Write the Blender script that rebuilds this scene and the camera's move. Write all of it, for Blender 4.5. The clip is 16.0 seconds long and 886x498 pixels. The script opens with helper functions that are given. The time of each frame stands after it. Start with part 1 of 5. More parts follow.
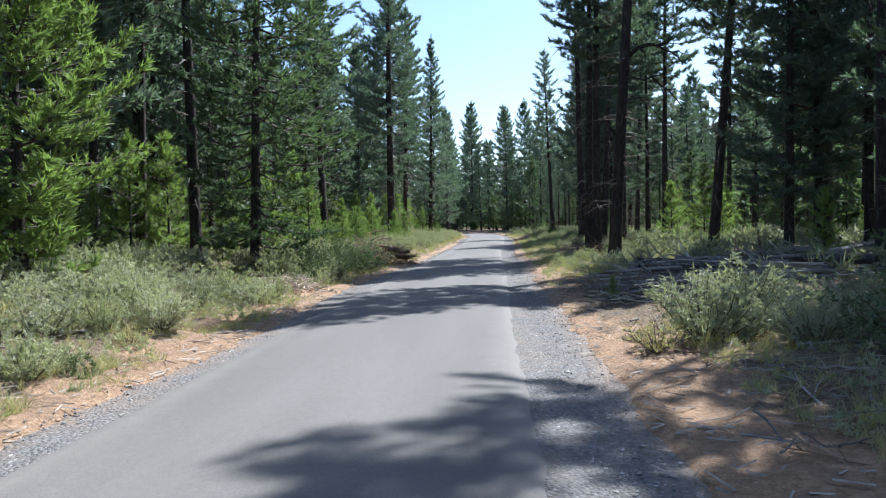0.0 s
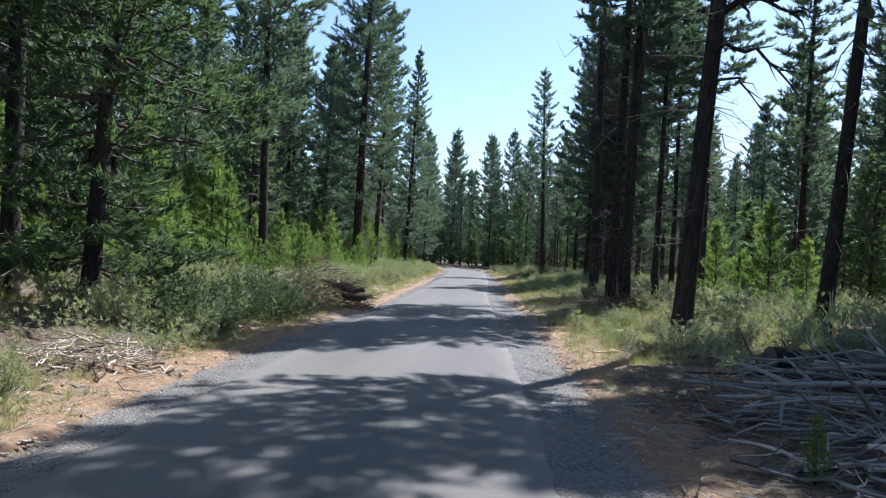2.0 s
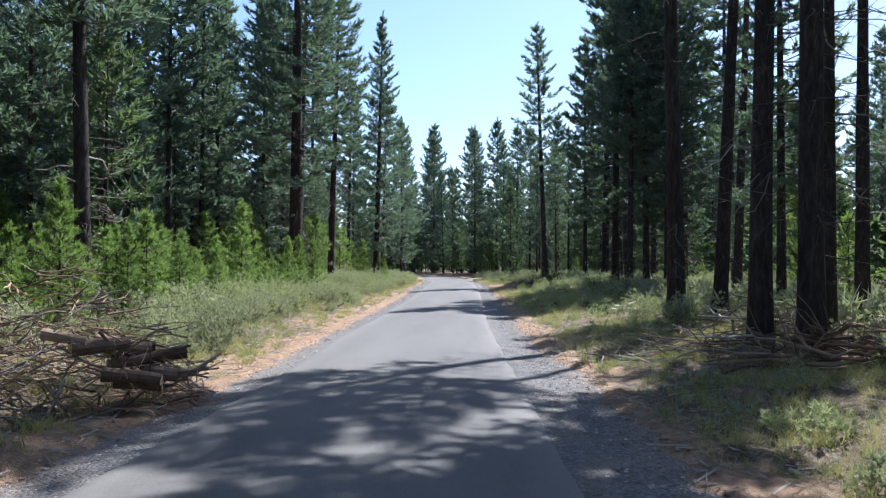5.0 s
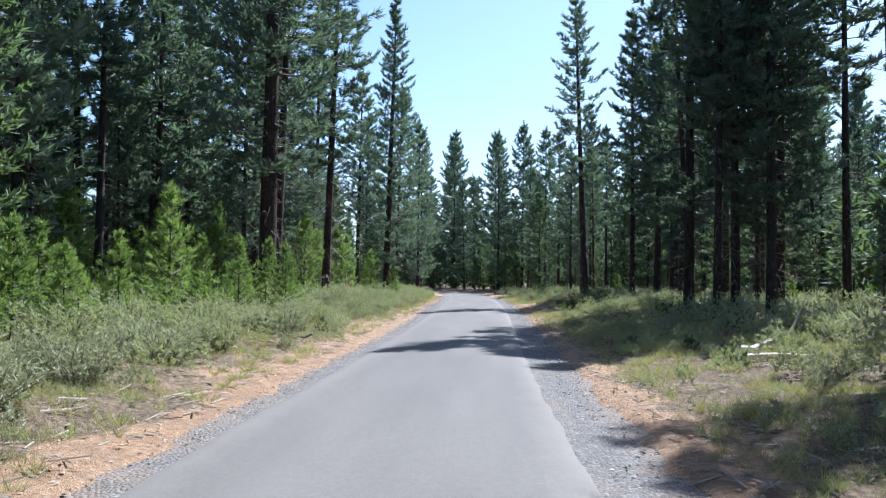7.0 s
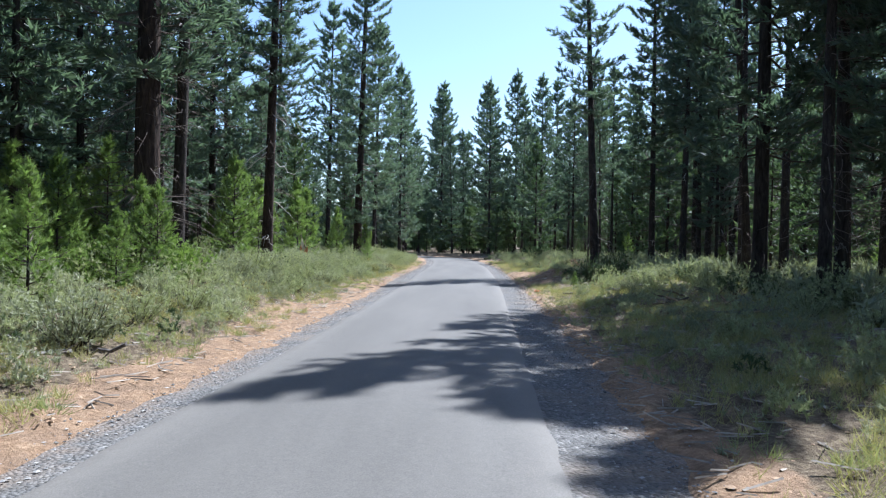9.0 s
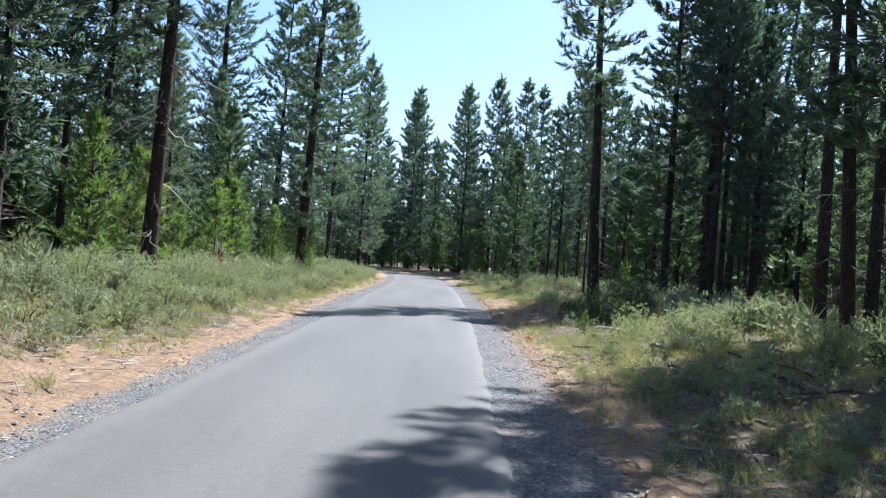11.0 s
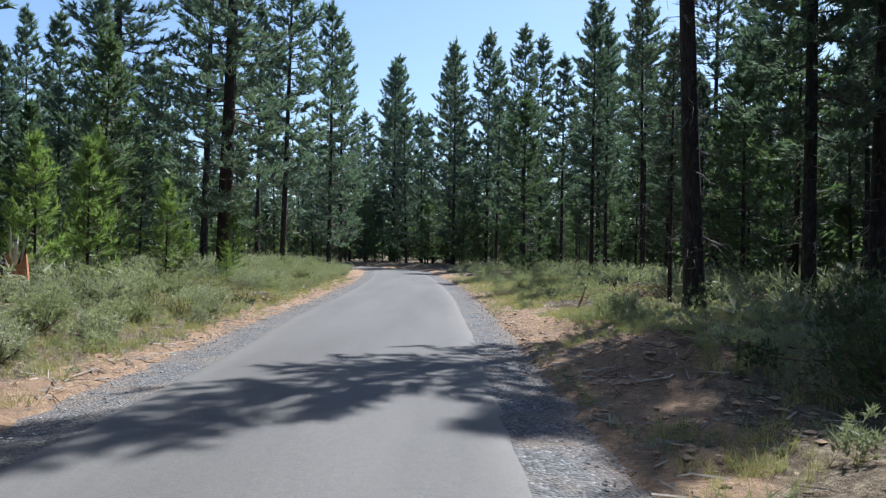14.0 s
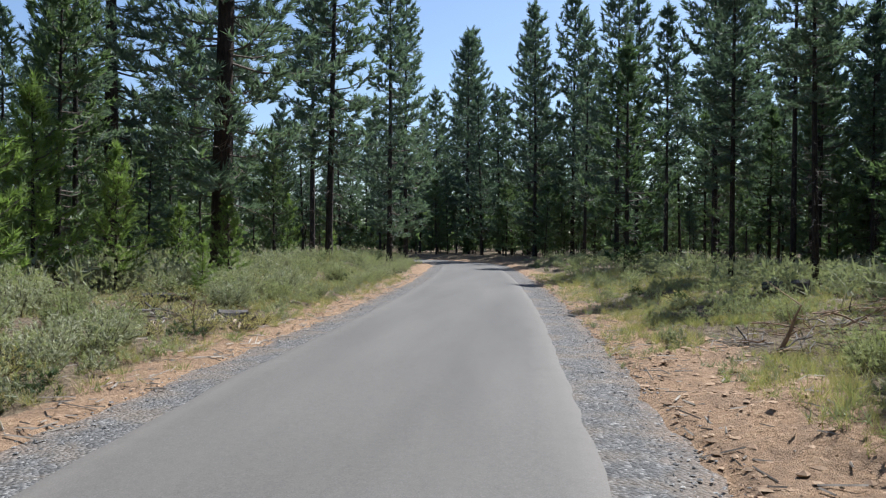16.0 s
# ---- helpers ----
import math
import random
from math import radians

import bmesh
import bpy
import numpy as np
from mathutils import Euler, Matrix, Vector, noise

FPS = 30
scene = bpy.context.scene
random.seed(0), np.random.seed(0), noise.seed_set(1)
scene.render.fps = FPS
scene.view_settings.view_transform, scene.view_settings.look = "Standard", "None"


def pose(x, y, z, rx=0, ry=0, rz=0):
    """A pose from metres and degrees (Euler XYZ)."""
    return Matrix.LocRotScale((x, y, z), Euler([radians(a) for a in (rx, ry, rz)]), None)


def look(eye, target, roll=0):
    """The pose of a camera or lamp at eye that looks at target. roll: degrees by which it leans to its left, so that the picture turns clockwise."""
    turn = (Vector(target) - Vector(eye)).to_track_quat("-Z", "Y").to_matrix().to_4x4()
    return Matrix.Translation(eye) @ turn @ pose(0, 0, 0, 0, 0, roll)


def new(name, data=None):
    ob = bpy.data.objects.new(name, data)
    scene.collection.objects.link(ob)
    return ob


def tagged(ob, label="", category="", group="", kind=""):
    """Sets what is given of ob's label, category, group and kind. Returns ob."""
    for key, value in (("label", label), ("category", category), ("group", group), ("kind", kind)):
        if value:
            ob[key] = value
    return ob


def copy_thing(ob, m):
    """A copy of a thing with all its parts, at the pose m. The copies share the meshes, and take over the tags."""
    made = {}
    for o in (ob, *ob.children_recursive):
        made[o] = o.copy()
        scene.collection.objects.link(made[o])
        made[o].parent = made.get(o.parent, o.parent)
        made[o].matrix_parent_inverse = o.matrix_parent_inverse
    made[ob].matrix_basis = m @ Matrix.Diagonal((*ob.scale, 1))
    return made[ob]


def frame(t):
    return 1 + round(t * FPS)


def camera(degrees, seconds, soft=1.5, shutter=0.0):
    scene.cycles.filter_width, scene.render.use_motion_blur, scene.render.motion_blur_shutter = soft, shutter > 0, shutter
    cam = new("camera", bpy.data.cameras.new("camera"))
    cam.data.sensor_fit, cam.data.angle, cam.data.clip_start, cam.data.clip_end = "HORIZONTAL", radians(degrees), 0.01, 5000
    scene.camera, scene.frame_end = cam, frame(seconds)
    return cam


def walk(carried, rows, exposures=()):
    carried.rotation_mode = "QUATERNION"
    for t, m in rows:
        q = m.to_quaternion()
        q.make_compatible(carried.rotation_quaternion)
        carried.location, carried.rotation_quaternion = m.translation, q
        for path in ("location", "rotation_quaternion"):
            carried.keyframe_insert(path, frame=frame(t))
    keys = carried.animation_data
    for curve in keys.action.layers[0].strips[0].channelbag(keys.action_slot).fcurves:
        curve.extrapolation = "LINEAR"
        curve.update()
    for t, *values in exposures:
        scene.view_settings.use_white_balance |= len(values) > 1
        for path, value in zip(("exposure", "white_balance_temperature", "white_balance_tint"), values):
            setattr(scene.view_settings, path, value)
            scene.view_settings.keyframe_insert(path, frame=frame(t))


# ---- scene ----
cam = camera(60.6, 16.0, soft=1.25)
METRES, EYE, TILT, LEAN, TURN = 65.0, 1.5, -1.87, 1.2, 4.2
ROWS = [
    (0.0, 0.0, 0.0, 0.0, -0.0, 0.0, 0.0),
    (0.5, 0.0, 0.0333, 0.0014, -1.84, 0.11, -3.67),
    (1.0, 0.001, 0.0658, 0.0023, -2.1, 0.17, -3.06),
    (1.5, 0.0021, 0.0989, 0.0034, -2.76, 1.24, -3.7),
    (2.0, 0.0028, 0.133, 0.0046, -1.83, 2.47, -4.21),
    (2.5, 0.0034, 0.1678, 0.0053, -1.45, 0.15, 0.86),
    (3.0, 0.0062, 0.2005, 0.0054, -2.28, 3.42, -2.65),
    (3.5, 0.01, 0.2348, 0.0075, -3.05, 3.16, -2.26),
    (6.0, 0.0186, 0.393, 0.0109, -2.7, 3.22, -1.03),
    (6.5, 0.0209, 0.4234, 0.0122, -2.35, 5.0, -5.24),
    (7.0, 0.0229, 0.4548, 0.013, -1.36, 4.31, -1.89),
    (7.5, 0.026, 0.486, 0.0141, -1.27, 3.58, -5.3),
    (8.0, 0.0294, 0.5167, 0.0152, -2.42, 2.86, -1.52),
    (10.5, 0.0434, 0.6649, 0.0198, -2.02, 0.97, -3.61),
    (11.0, 0.0466, 0.6953, 0.0209, -4.38, 2.99, -5.26),
    (11.5, 0.0495, 0.7254, 0.022, -5.57, 3.79, -1.53),
    (12.0, 0.0515, 0.7566, 0.0234, -3.84, 4.48, -5.86),
    (12.5, 0.0539, 0.7868, 0.0245, -4.21, 3.3, -1.63),
    (13.0, 0.0565, 0.817, 0.0251, -6.35, 1.54, -3.57),
    (13.5, 0.0599, 0.8469, 0.0262, -3.56, 0.66, 1.83),
    (14.0, 0.0626, 0.8766, 0.0275, -4.8, 2.25, -2.01),
    (14.5, 0.0651, 0.9063, 0.0289, -4.03, 2.1, -0.93),
    (15.0, 0.0668, 0.9364, 0.0301, -2.19, 1.43, 1.5),
    (15.5, 0.0694, 0.9668, 0.0311, 0.77, 1.35, -2.58),
    (16.0, 0.0724, 0.9963, 0.0326, 1.26, 1.3, -1.55),
]
walk(cam, [(t, pose(0, 0, EYE, TILT, LEAN, TURN) @ pose(METRES * x, METRES * y, METRES * z, 90 + pitch, roll, yaw)) for t, x, y, z, yaw, pitch, roll in ROWS],
     [(0, 1.32, 5450, 11), (0.5, 1.03, 5450, 11), (1, 0.95, 5450, 11), (2, 1.16, 5450, 11), (2.6, 1.44, 5350, 15), (3.0, 1.29, 5350, 15), (3.5, 1.06, 5450, 11), (6.0, 1.40, 5350, 15), (7.0, 1.33, 5300, 13), (7.5, 1.3, 5250, 11), (8.0, 1.15, 5250, 11), (10.5, 1.40, 5250, 12), (11.0, 1.36, 5350, 11), (11.5, 1.36, 5450, 11), (12.0, 1.18, 5450, 11), (12.5, 1.1, 5450, 11), (13.5, 0.95, 5450, 11), (14, 0.90, 5450, 11), (15, 0.95, 5450, 11), (16, 0.72, 5650, 11)])

# ---- world, sun ----
SUN_AZ, SUN_EL = 36.0, 53.0            # degrees right of +y, degrees up
world = bpy.data.worlds.new("sky")
scene.world = world
world.use_nodes = True
wn = world.node_tree
sky = wn.nodes.new("ShaderNodeTexSky")
sky.sky_type = "NISHITA"
sky.sun_disc = False
sky.sun_elevation = radians(SUN_EL)
sky.sun_rotation = radians(SUN_AZ)
sky.air_density, sky.dust_density, sky.ozone_density = 1.0, 0.8, 0.4
wn.links.new(sky.outputs[0], wn.nodes["Background"].inputs[0])
wn.nodes["Background"].inputs[1].default_value = 0.083
sun = new("sun", bpy.data.lights.new("sun", "SUN"))
sun.data.energy, sun.data.angle, sun.data.color = 5.0, radians(0.53), (1.0, 0.95, 0.86)
sun_dir = Vector((math.sin(radians(SUN_AZ)) * math.cos(radians(SUN_EL)), math.cos(radians(SUN_AZ)) * math.cos(radians(SUN_EL)), math.sin(radians(SUN_EL))))
sun.matrix_world = look(sun_dir * 60, (0, 0, 0))


# ---- materials ----
def material(name, rough=0.8, spec=0.3):
    m = bpy.data.materials.new(name)
    m.use_nodes = True
    b = m.node_tree.nodes["Principled BSDF"]
    b.inputs["Roughness"].default_value = rough
    b.inputs["Specular IOR Level"].default_value = spec
    return m, m.node_tree, b


def coords(nt, scale=(1, 1, 1), world_space=True):
    if world_space:
        g = nt.nodes.new("ShaderNodeNewGeometry").outputs["Position"]
    else:
        g = nt.nodes.new("ShaderNodeTexCoord").outputs["Object"]
    mp = nt.nodes.new("ShaderNodeMapping")
    mp.inputs["Scale"].default_value = scale
    nt.links.new(g, mp.inputs[0])
    return mp.outputs[0]


def noise_tex(nt, vec, scale, detail=4, rough=0.55):
    n = nt.nodes.new("ShaderNodeTexNoise")
    n.inputs["Scale"].default_value, n.inputs["Detail"].default_value, n.inputs["Roughness"].default_value = scale, detail, rough
    nt.links.new(vec, n.inputs["Vector"])
    return n.outputs[0]


def ramp(nt, fac, stops):
    r = nt.nodes.new("ShaderNodeValToRGB")
    while len(r.color_ramp.elements) < len(stops):
        r.color_ramp.elements.new(0.5)
    for e, (p, c) in zip(r.color_ramp.elements, stops):
        e.position, e.color = p, (*c, 1)
    nt.links.new(fac, r.inputs[0])
    return r.outputs[0]


def mix(nt, fac, a, b, kind="MIX"):
    n = nt.nodes.new("ShaderNodeMix")
    n.data_type, n.blend_type = "RGBA", kind
    for sock, v in ((n.inputs[0], fac), (n.inputs[6], a), (n.inputs[7], b)):
        if isinstance(v, (int, float)):
            sock.default_value = v
        elif isinstance(v, tuple):
            sock.default_value = (*v, 1)
        else:
            nt.links.new(v, sock)
    return n.outputs[2]


def math_node(nt, op, a, b=0.0, c=0.0):
    n = nt.nodes.new("ShaderNodeMath")
    n.operation = op
    for i, v in enumerate((a, b, c)):
        if isinstance(v, (int, float)):
            n.inputs[i].default_value = v
        else:
            nt.links.new(v, n.inputs[i])
    return n.outputs[0]


def bump(nt, b, height, strength, dist):
    n = nt.nodes.new("ShaderNodeBump")
    n.inputs["Strength"].default_value, n.inputs["Distance"].default_value = strength, dist
    nt.links.new(height, n.inputs["Height"])
    nt.links.new(n.outputs[0], b.inputs["Normal"])


def margin(nt, lo, hi, jitter, vec, scale):
    """Grows from 0 to 1 between two distances from the strip's outer edge, with a ragged line."""
    at = nt.nodes.new("ShaderNodeAttribute")
    at.attribute_name = "across"
    n = noise_tex(nt, vec, scale, 5, 0.7)
    d = math_node(nt, "ADD", at.outputs["Fac"], math_node(nt, "MULTIPLY", math_node(nt, "SUBTRACT", n, 0.5), jitter))
    mr = nt.nodes.new("ShaderNodeMapRange")
    mr.inputs["From Min"].default_value, mr.inputs["From Max"].default_value = lo, hi
    nt.links.new(d, mr.inputs["Value"])
    return mr.outputs[0]


def make_asphalt():
    m, nt, b = material("aged_asphalt", 0.85, 0.35)
    v = coords(nt)
    fine = noise_tex(nt, v, 90, 3, 0.7)
    big = noise_tex(nt, coords(nt, (0.9, 0.12, 1)), 0.9, 4, 0.6)
    c = ramp(nt, big, [(0.3, (0.117, 0.107, 0.094)), (0.7, (0.160, 0.147, 0.129))])
    c2 = ramp(nt, fine, [(0.3, (0.55, 0.55, 0.55)), (0.62, (1.0, 1.0, 1.0)), (0.8, (1.5, 1.47, 1.4))])
    c3 = ramp(nt, noise_tex(nt, v, 17, 6, 0.8), [(0.3, (0.86, 0.86, 0.86)), (0.5, (1.0, 1.0, 1.0)), (0.7, (1.10, 1.10, 1.09))])
    c = mix(nt, 0.8, c, c3, "MULTIPLY")
    c = mix(nt, math_node(nt, "MULTIPLY", margin(nt, -0.34, 0.04, 0.5, v, 3.0), 0.45), c, (0.235, 0.212, 0.182))
    nt.links.new(mix(nt, 0.7, c, c2, "MULTIPLY"), b.inputs["Base Color"])
    bump(nt, b, fine, 0.5, 0.004)
    return m


def make_gravel():
    m, nt, b = material("crushed_gravel", 0.9, 0.25)
    v = coords(nt)
    vor = nt.nodes.new("ShaderNodeTexVoronoi")
    vor.inputs["Scale"].default_value = 34
    vor.inputs["Randomness"].default_value = 1.0
    nt.links.new(v, vor.inputs["Vector"])
    c = ramp(nt, vor.outputs["Color"], [(0.0, (0.035, 0.034, 0.033)), (0.4, (0.100, 0.097, 0.093)), (0.75, (0.170, 0.163, 0.154)), (1.0, (0.34, 0.325, 0.30))])
    big = noise_tex(nt, v, 1.6, 4)
    c = mix(nt, ramp(nt, big, [(0.46, (0, 0, 0)), (0.74, (0.6, 0.6, 0.6))]), c, (0.24, 0.175, 0.115))
    sep = nt.nodes.new("ShaderNodeSeparateXYZ")
    nt.links.new(v, sep.inputs[0])
    worn = nt.nodes.new("ShaderNodeMapRange")
    worn.inputs["From Min"].default_value, worn.inputs["From Max"].default_value = 38.0, 58.0
    worn.inputs["To Min"].default_value, worn.inputs["To Max"].default_value = 0.40, 0.10
    nt.links.new(sep.outputs[1], worn.inputs["Value"])
    dust = ramp(nt, noise_tex(nt, v, 5.0, 5, 0.7), [(0.2, (0.10, 0.090, 0.079)), (0.8, (0.225, 0.205, 0.180))])
    c = mix(nt, worn.outputs[0], c, dust)
    c = mix(nt, math_node(nt, "MULTIPLY", margin(nt, -0.35, 0.25, 0.9, v, 4.0), 0.6), c, (0.285, 0.19, 0.118))
    nt.links.new(c, b.inputs["Base Color"])
    h = math_node(nt, "SUBTRACT", 1.0, vor.outputs["Distance"])
    bump(nt, b, h, 1.0, 0.02)
    return m


def make_ground():
    """Orange soil by the road, needle litter and dry grass further out. The soil's edge wanders."""
    m, nt, b = material("forest_ground", 0.95, 0.15)
    v = coords(nt)
    at = nt.nodes.new("ShaderNodeAttribute")
    at.attribute_name = "soil"
    n1 = noise_tex(nt, v, 1.3, 5, 0.65)
    n2 = noise_tex(nt, v, 14, 5, 0.7)
    n3 = noise_tex(nt, v, 48, 4, 0.75)
    soil = ramp(nt, n2, [(0.25, (0.15, 0.09, 0.052)), (0.5, (0.345, 0.225, 0.133)), (0.75, (0.50, 0.352, 0.228))])
    soil = mix(nt, 0.5, soil, ramp(nt, n3, [(0.3, (0.55, 0.55, 0.55)), (0.7, (1.2, 1.2, 1.2))]), "MULTIPLY")
    soil = mix(nt, ramp(nt, noise_tex(nt, v, 3.1, 6, 0.7), [(0.42, (0, 0, 0)), (0.62, (0.7, 0.7, 0.7))]), soil, (0.215, 0.145, 0.095))
    lit = ramp(nt, n2, [(0.28, (0.055, 0.040, 0.028)), (0.5, (0.155, 0.115, 0.074)), (0.72, (0.32, 0.26, 0.17))])
    lit = mix(nt, 0.6, lit, ramp(nt, n3, [(0.3, (0.45, 0.45, 0.45)), (0.7, (1.3, 1.3, 1.3))]), "MULTIPLY")
    f = math_node(nt, "ADD", at.outputs["Fac"], math_node(nt, "MULTIPLY", math_node(nt, "SUBTRACT", n1, 0.5), 1.9))
    f = ramp(nt, f, [(0.38, (0, 0, 0)), (0.62, (1, 1, 1))])
    nt.links.new(mix(nt, f, lit, soil), b.inputs["Base Color"])
    bump(nt, b, math_node(nt, "ADD", n2, math_node(nt, "MULTIPLY", n3, 0.6)), 0.9, 0.045)
    return m


def make_leaf(name, dark, light, trans=0.35, rough=0.6, tip=None):
    """Foliage: diffuse, some light coming through, varied from tree to tree and from tuft to tuft."""
    m, nt, b = material(name, rough, 0.4)
    oi = nt.nodes.new("ShaderNodeObjectInfo")
    ge = nt.nodes.new("ShaderNodeNewGeometry")
    a = math_node(nt, "ADD", math_node(nt, "MULTIPLY", oi.outputs["Random"], 0.55), math_node(nt, "MULTIPLY", ge.outputs["Random Per Island"], 0.45))
    big = noise_tex(nt, coords(nt), 1.1, 4, 0.7)
    a = math_node(nt, "ADD", math_node(nt, "MULTIPLY", a, 0.6), math_node(nt, "MULTIPLY", big, 0.4))
    c = ramp(nt, a, [(0.2, dark), (0.8, light)] + ([(0.97, tip)] if tip else []))
    nt.links.new(c, b.inputs["Base Color"])
    t = nt.nodes.new("ShaderNodeBsdfTranslucent")
    nt.links.new(mix(nt, 0.5, c, (1.0, 1.25, 0.35), "MULTIPLY"), t.inputs[0])
    mx = nt.nodes.new("ShaderNodeMixShader")
    mx.inputs[0].default_value = trans
    nt.links.new(b.outputs[0], mx.inputs[1])
    nt.links.new(t.outputs[0], mx.inputs[2])
    nt.links.new(mx.outputs[0], nt.nodes["Material Output"].inputs[0])
    return m


def make_bark(name, dark, mid, light):
    m, nt, b = material(name, 0.95, 0.15)
    v = coords(nt, (1, 1, 0.22), world_space=False)
    n1 = noise_tex(nt, v, 16, 5, 0.7)
    n2 = noise_tex(nt, coords(nt), 1.1, 3)
    c = ramp(nt, n1, [(0.3, dark), (0.55, mid), (0.78, light)])
    c = mix(nt, 0.5, c, ramp(nt, n2, [(0.3, (0.6, 0.6, 0.6)), (0.7, (1.25, 1.2, 1.15))]), "MULTIPLY")
    nt.links.new(c, b.inputs["Base Color"])
    bump(nt, b, n1, 1.0, 0.04)
    return m


def make_wood(name, dark, light):
    m, nt, b = material(name, 0.85, 0.2)
    oi = nt.nodes.new("ShaderNodeObjectInfo")
    n1 = noise_tex(nt, coords(nt), 9, 5, 0.7)
    f = math_node(nt, "ADD", math_node(nt, "MULTIPLY", oi.outputs["Random"], 0.55), math_node(nt, "MULTIPLY", n1, 0.5))
    nt.links.new(ramp(nt, f, [(0.25, dark), (0.85, light)]), b.inputs["Base Color"])
    bump(nt, b, n1, 0.6, 0.02)
    return m


ASPHALT, GRAVEL, GROUND = make_asphalt(), make_gravel(), make_ground()
NEEDLE = make_leaf("pine_needles", (0.078, 0.112, 0.092), (0.195, 0.245, 0.190), 0.42)
NEEDLE_FIR = make_leaf("fir_needles", (0.066, 0.100, 0.056), (0.180, 0.232, 0.115), 0.42)
NEEDLE_YOUNG = make_leaf("young_pine_needles", (0.120, 0.172, 0.050), (0.295, 0.372, 0.120), 0.48)
SAGE = make_leaf("sagebrush_leaves", (0.255, 0.262, 0.172), (0.48, 0.478, 0.325), 0.3, 0.8)
RABBIT = make_leaf("rabbitbrush_leaves", (0.22, 0.235, 0.125), (0.45, 0.455, 0.27), 0.35, 0.8)
GREENLEAF = make_leaf("greenleaf_leaves", (0.10, 0.155, 0.035), (0.26, 0.34, 0.09), 0.4, 0.7)
BITTER = make_leaf("dark_shrub_leaves", (0.06, 0.085, 0.04), (0.15, 0.19, 0.09), 0.3, 0.8)
STRAW = make_leaf("dry_grass", (0.30, 0.27, 0.11), (0.58, 0.50, 0.27), 0.35, 0.85)
GREENGRASS = make_leaf("green_grass", (0.22, 0.23, 0.10), (0.43, 0.43, 0.21), 0.4, 0.85)
BARK = make_bark("pine_bark", (0.018, 0.015, 0.013), (0.055, 0.046, 0.040), (0.120, 0.098, 0.082))
BARK_RED = make_bark("ponderosa_bark", (0.018, 0.014, 0.012), (0.062, 0.044, 0.034), (0.135, 0.092, 0.066))
DEADTWIG = make_wood("dead_twig_wood", (0.075, 0.058, 0.047), (0.24, 0.19, 0.155))
TWIG = make_wood("twig_wood", (0.05, 0.038, 0.03), (0.15, 0.12, 0.10))
GREYWOOD = make_wood("weathered_wood", (0.07, 0.06, 0.054), (0.38, 0.345, 0.305))
PALEWOOD = make_wood("pale_dry_wood", (0.34, 0.26, 0.18), (0.70, 0.62, 0.50))
BLEACHED = make_wood("bleached_branch", (0.20, 0.175, 0.15), (0.58, 0.53, 0.47))
BROWNWOOD = make_wood("brown_branch_wood", (0.10, 0.065, 0.043), (0.42, 0.29, 0.19))


def plain(name, dark, light, rough=0.85, scale=12.0):
    m, nt, b = material(name, rough, 0.25)
    n = noise_tex(nt, coords(nt), scale, 5, 0.65)
    nt.links.new(ramp(nt, n, [(0.3, dark), (0.7, light)]), b.inputs["Base Color"])
    bump(nt, b, n, 0.5, 0.02)
    return m


def make_stone():
    m, nt, b = material("gravel_stone", 0.9, 0.25)
    ge = nt.nodes.new("ShaderNodeNewGeometry")
    nt.links.new(ramp(nt, ge.outputs["Random Per Island"], [(0.0, (0.13, 0.126, 0.12)), (0.5, (0.215, 0.206, 0.195)), (0.85, (0.30, 0.285, 0.265)), (1.0, (0.48, 0.455, 0.41))]), b.inputs["Base Color"])
    return m


STONE = make_stone()
SAWN = plain("fresh_sawn_wood", (0.52, 0.36, 0.20), (0.72, 0.54, 0.34), 0.8, 25)
CHAR = plain("charred_wood", (0.012, 0.010, 0.009), (0.05, 0.04, 0.035))
SPLIT = plain("split_orange_wood", (0.28, 0.11, 0.045), (0.52, 0.25, 0.115), 0.8, 20)
RIBBON = plain("orange_ribbon", (0.75, 0.07, 0.03), (0.85, 0.14, 0.06), 0.5)


# ---- mesh helpers ----
rng = np.random.default_rng(7)


class Soup:
    """Collects vertices and faces, with a material index for each face."""

    def __init__(self):
        self.v, self.f, self.m, self.n = [], [], [], 0

    def add(self, v, f, mat=0):
        v = np.asarray(v, float)
        self.v.append(v)
        self.f.extend([[i + self.n for i in q] for q in f])
        self.m.extend([mat] * len(f))
        self.n += len(v)

    def tris(self, v, mat=0):
        """v: n x 3 x 3, loose triangles."""
        n = len(v)
        self.v.append(v.reshape(-1, 3))
        idx = np.arange(3 * n).reshape(-1, 3) + self.n
        self.f.extend(idx.tolist())
        self.m.extend([mat] * n)
        self.n += 3 * n

    def quads(self, v, mat=0):
        n = len(v)
        self.v.append(v.reshape(-1, 3))
        idx = np.arange(4 * n).reshape(-1, 4) + self.n
        self.f.extend(idx.tolist())
        self.m.extend([mat] * n)
        self.n += 4 * n

    def mesh(self, name, mats, smooth=False):
        me = bpy.data.meshes.new(name)
        me.from_pydata(np.concatenate(self.v).tolist(), [], self.f)
        for mt in mats:
            me.materials.append(mt)
        if len(mats) > 1:
            me.polygons.foreach_set("material_index", self.m)
        if smooth:
            me.polygons.foreach_set("use_smooth", [True] * len(self.f))
        me.update()
        return me


def unit(a):
    return a / np.maximum(np.linalg.norm(a, axis=-1, keepdims=True), 1e-9)


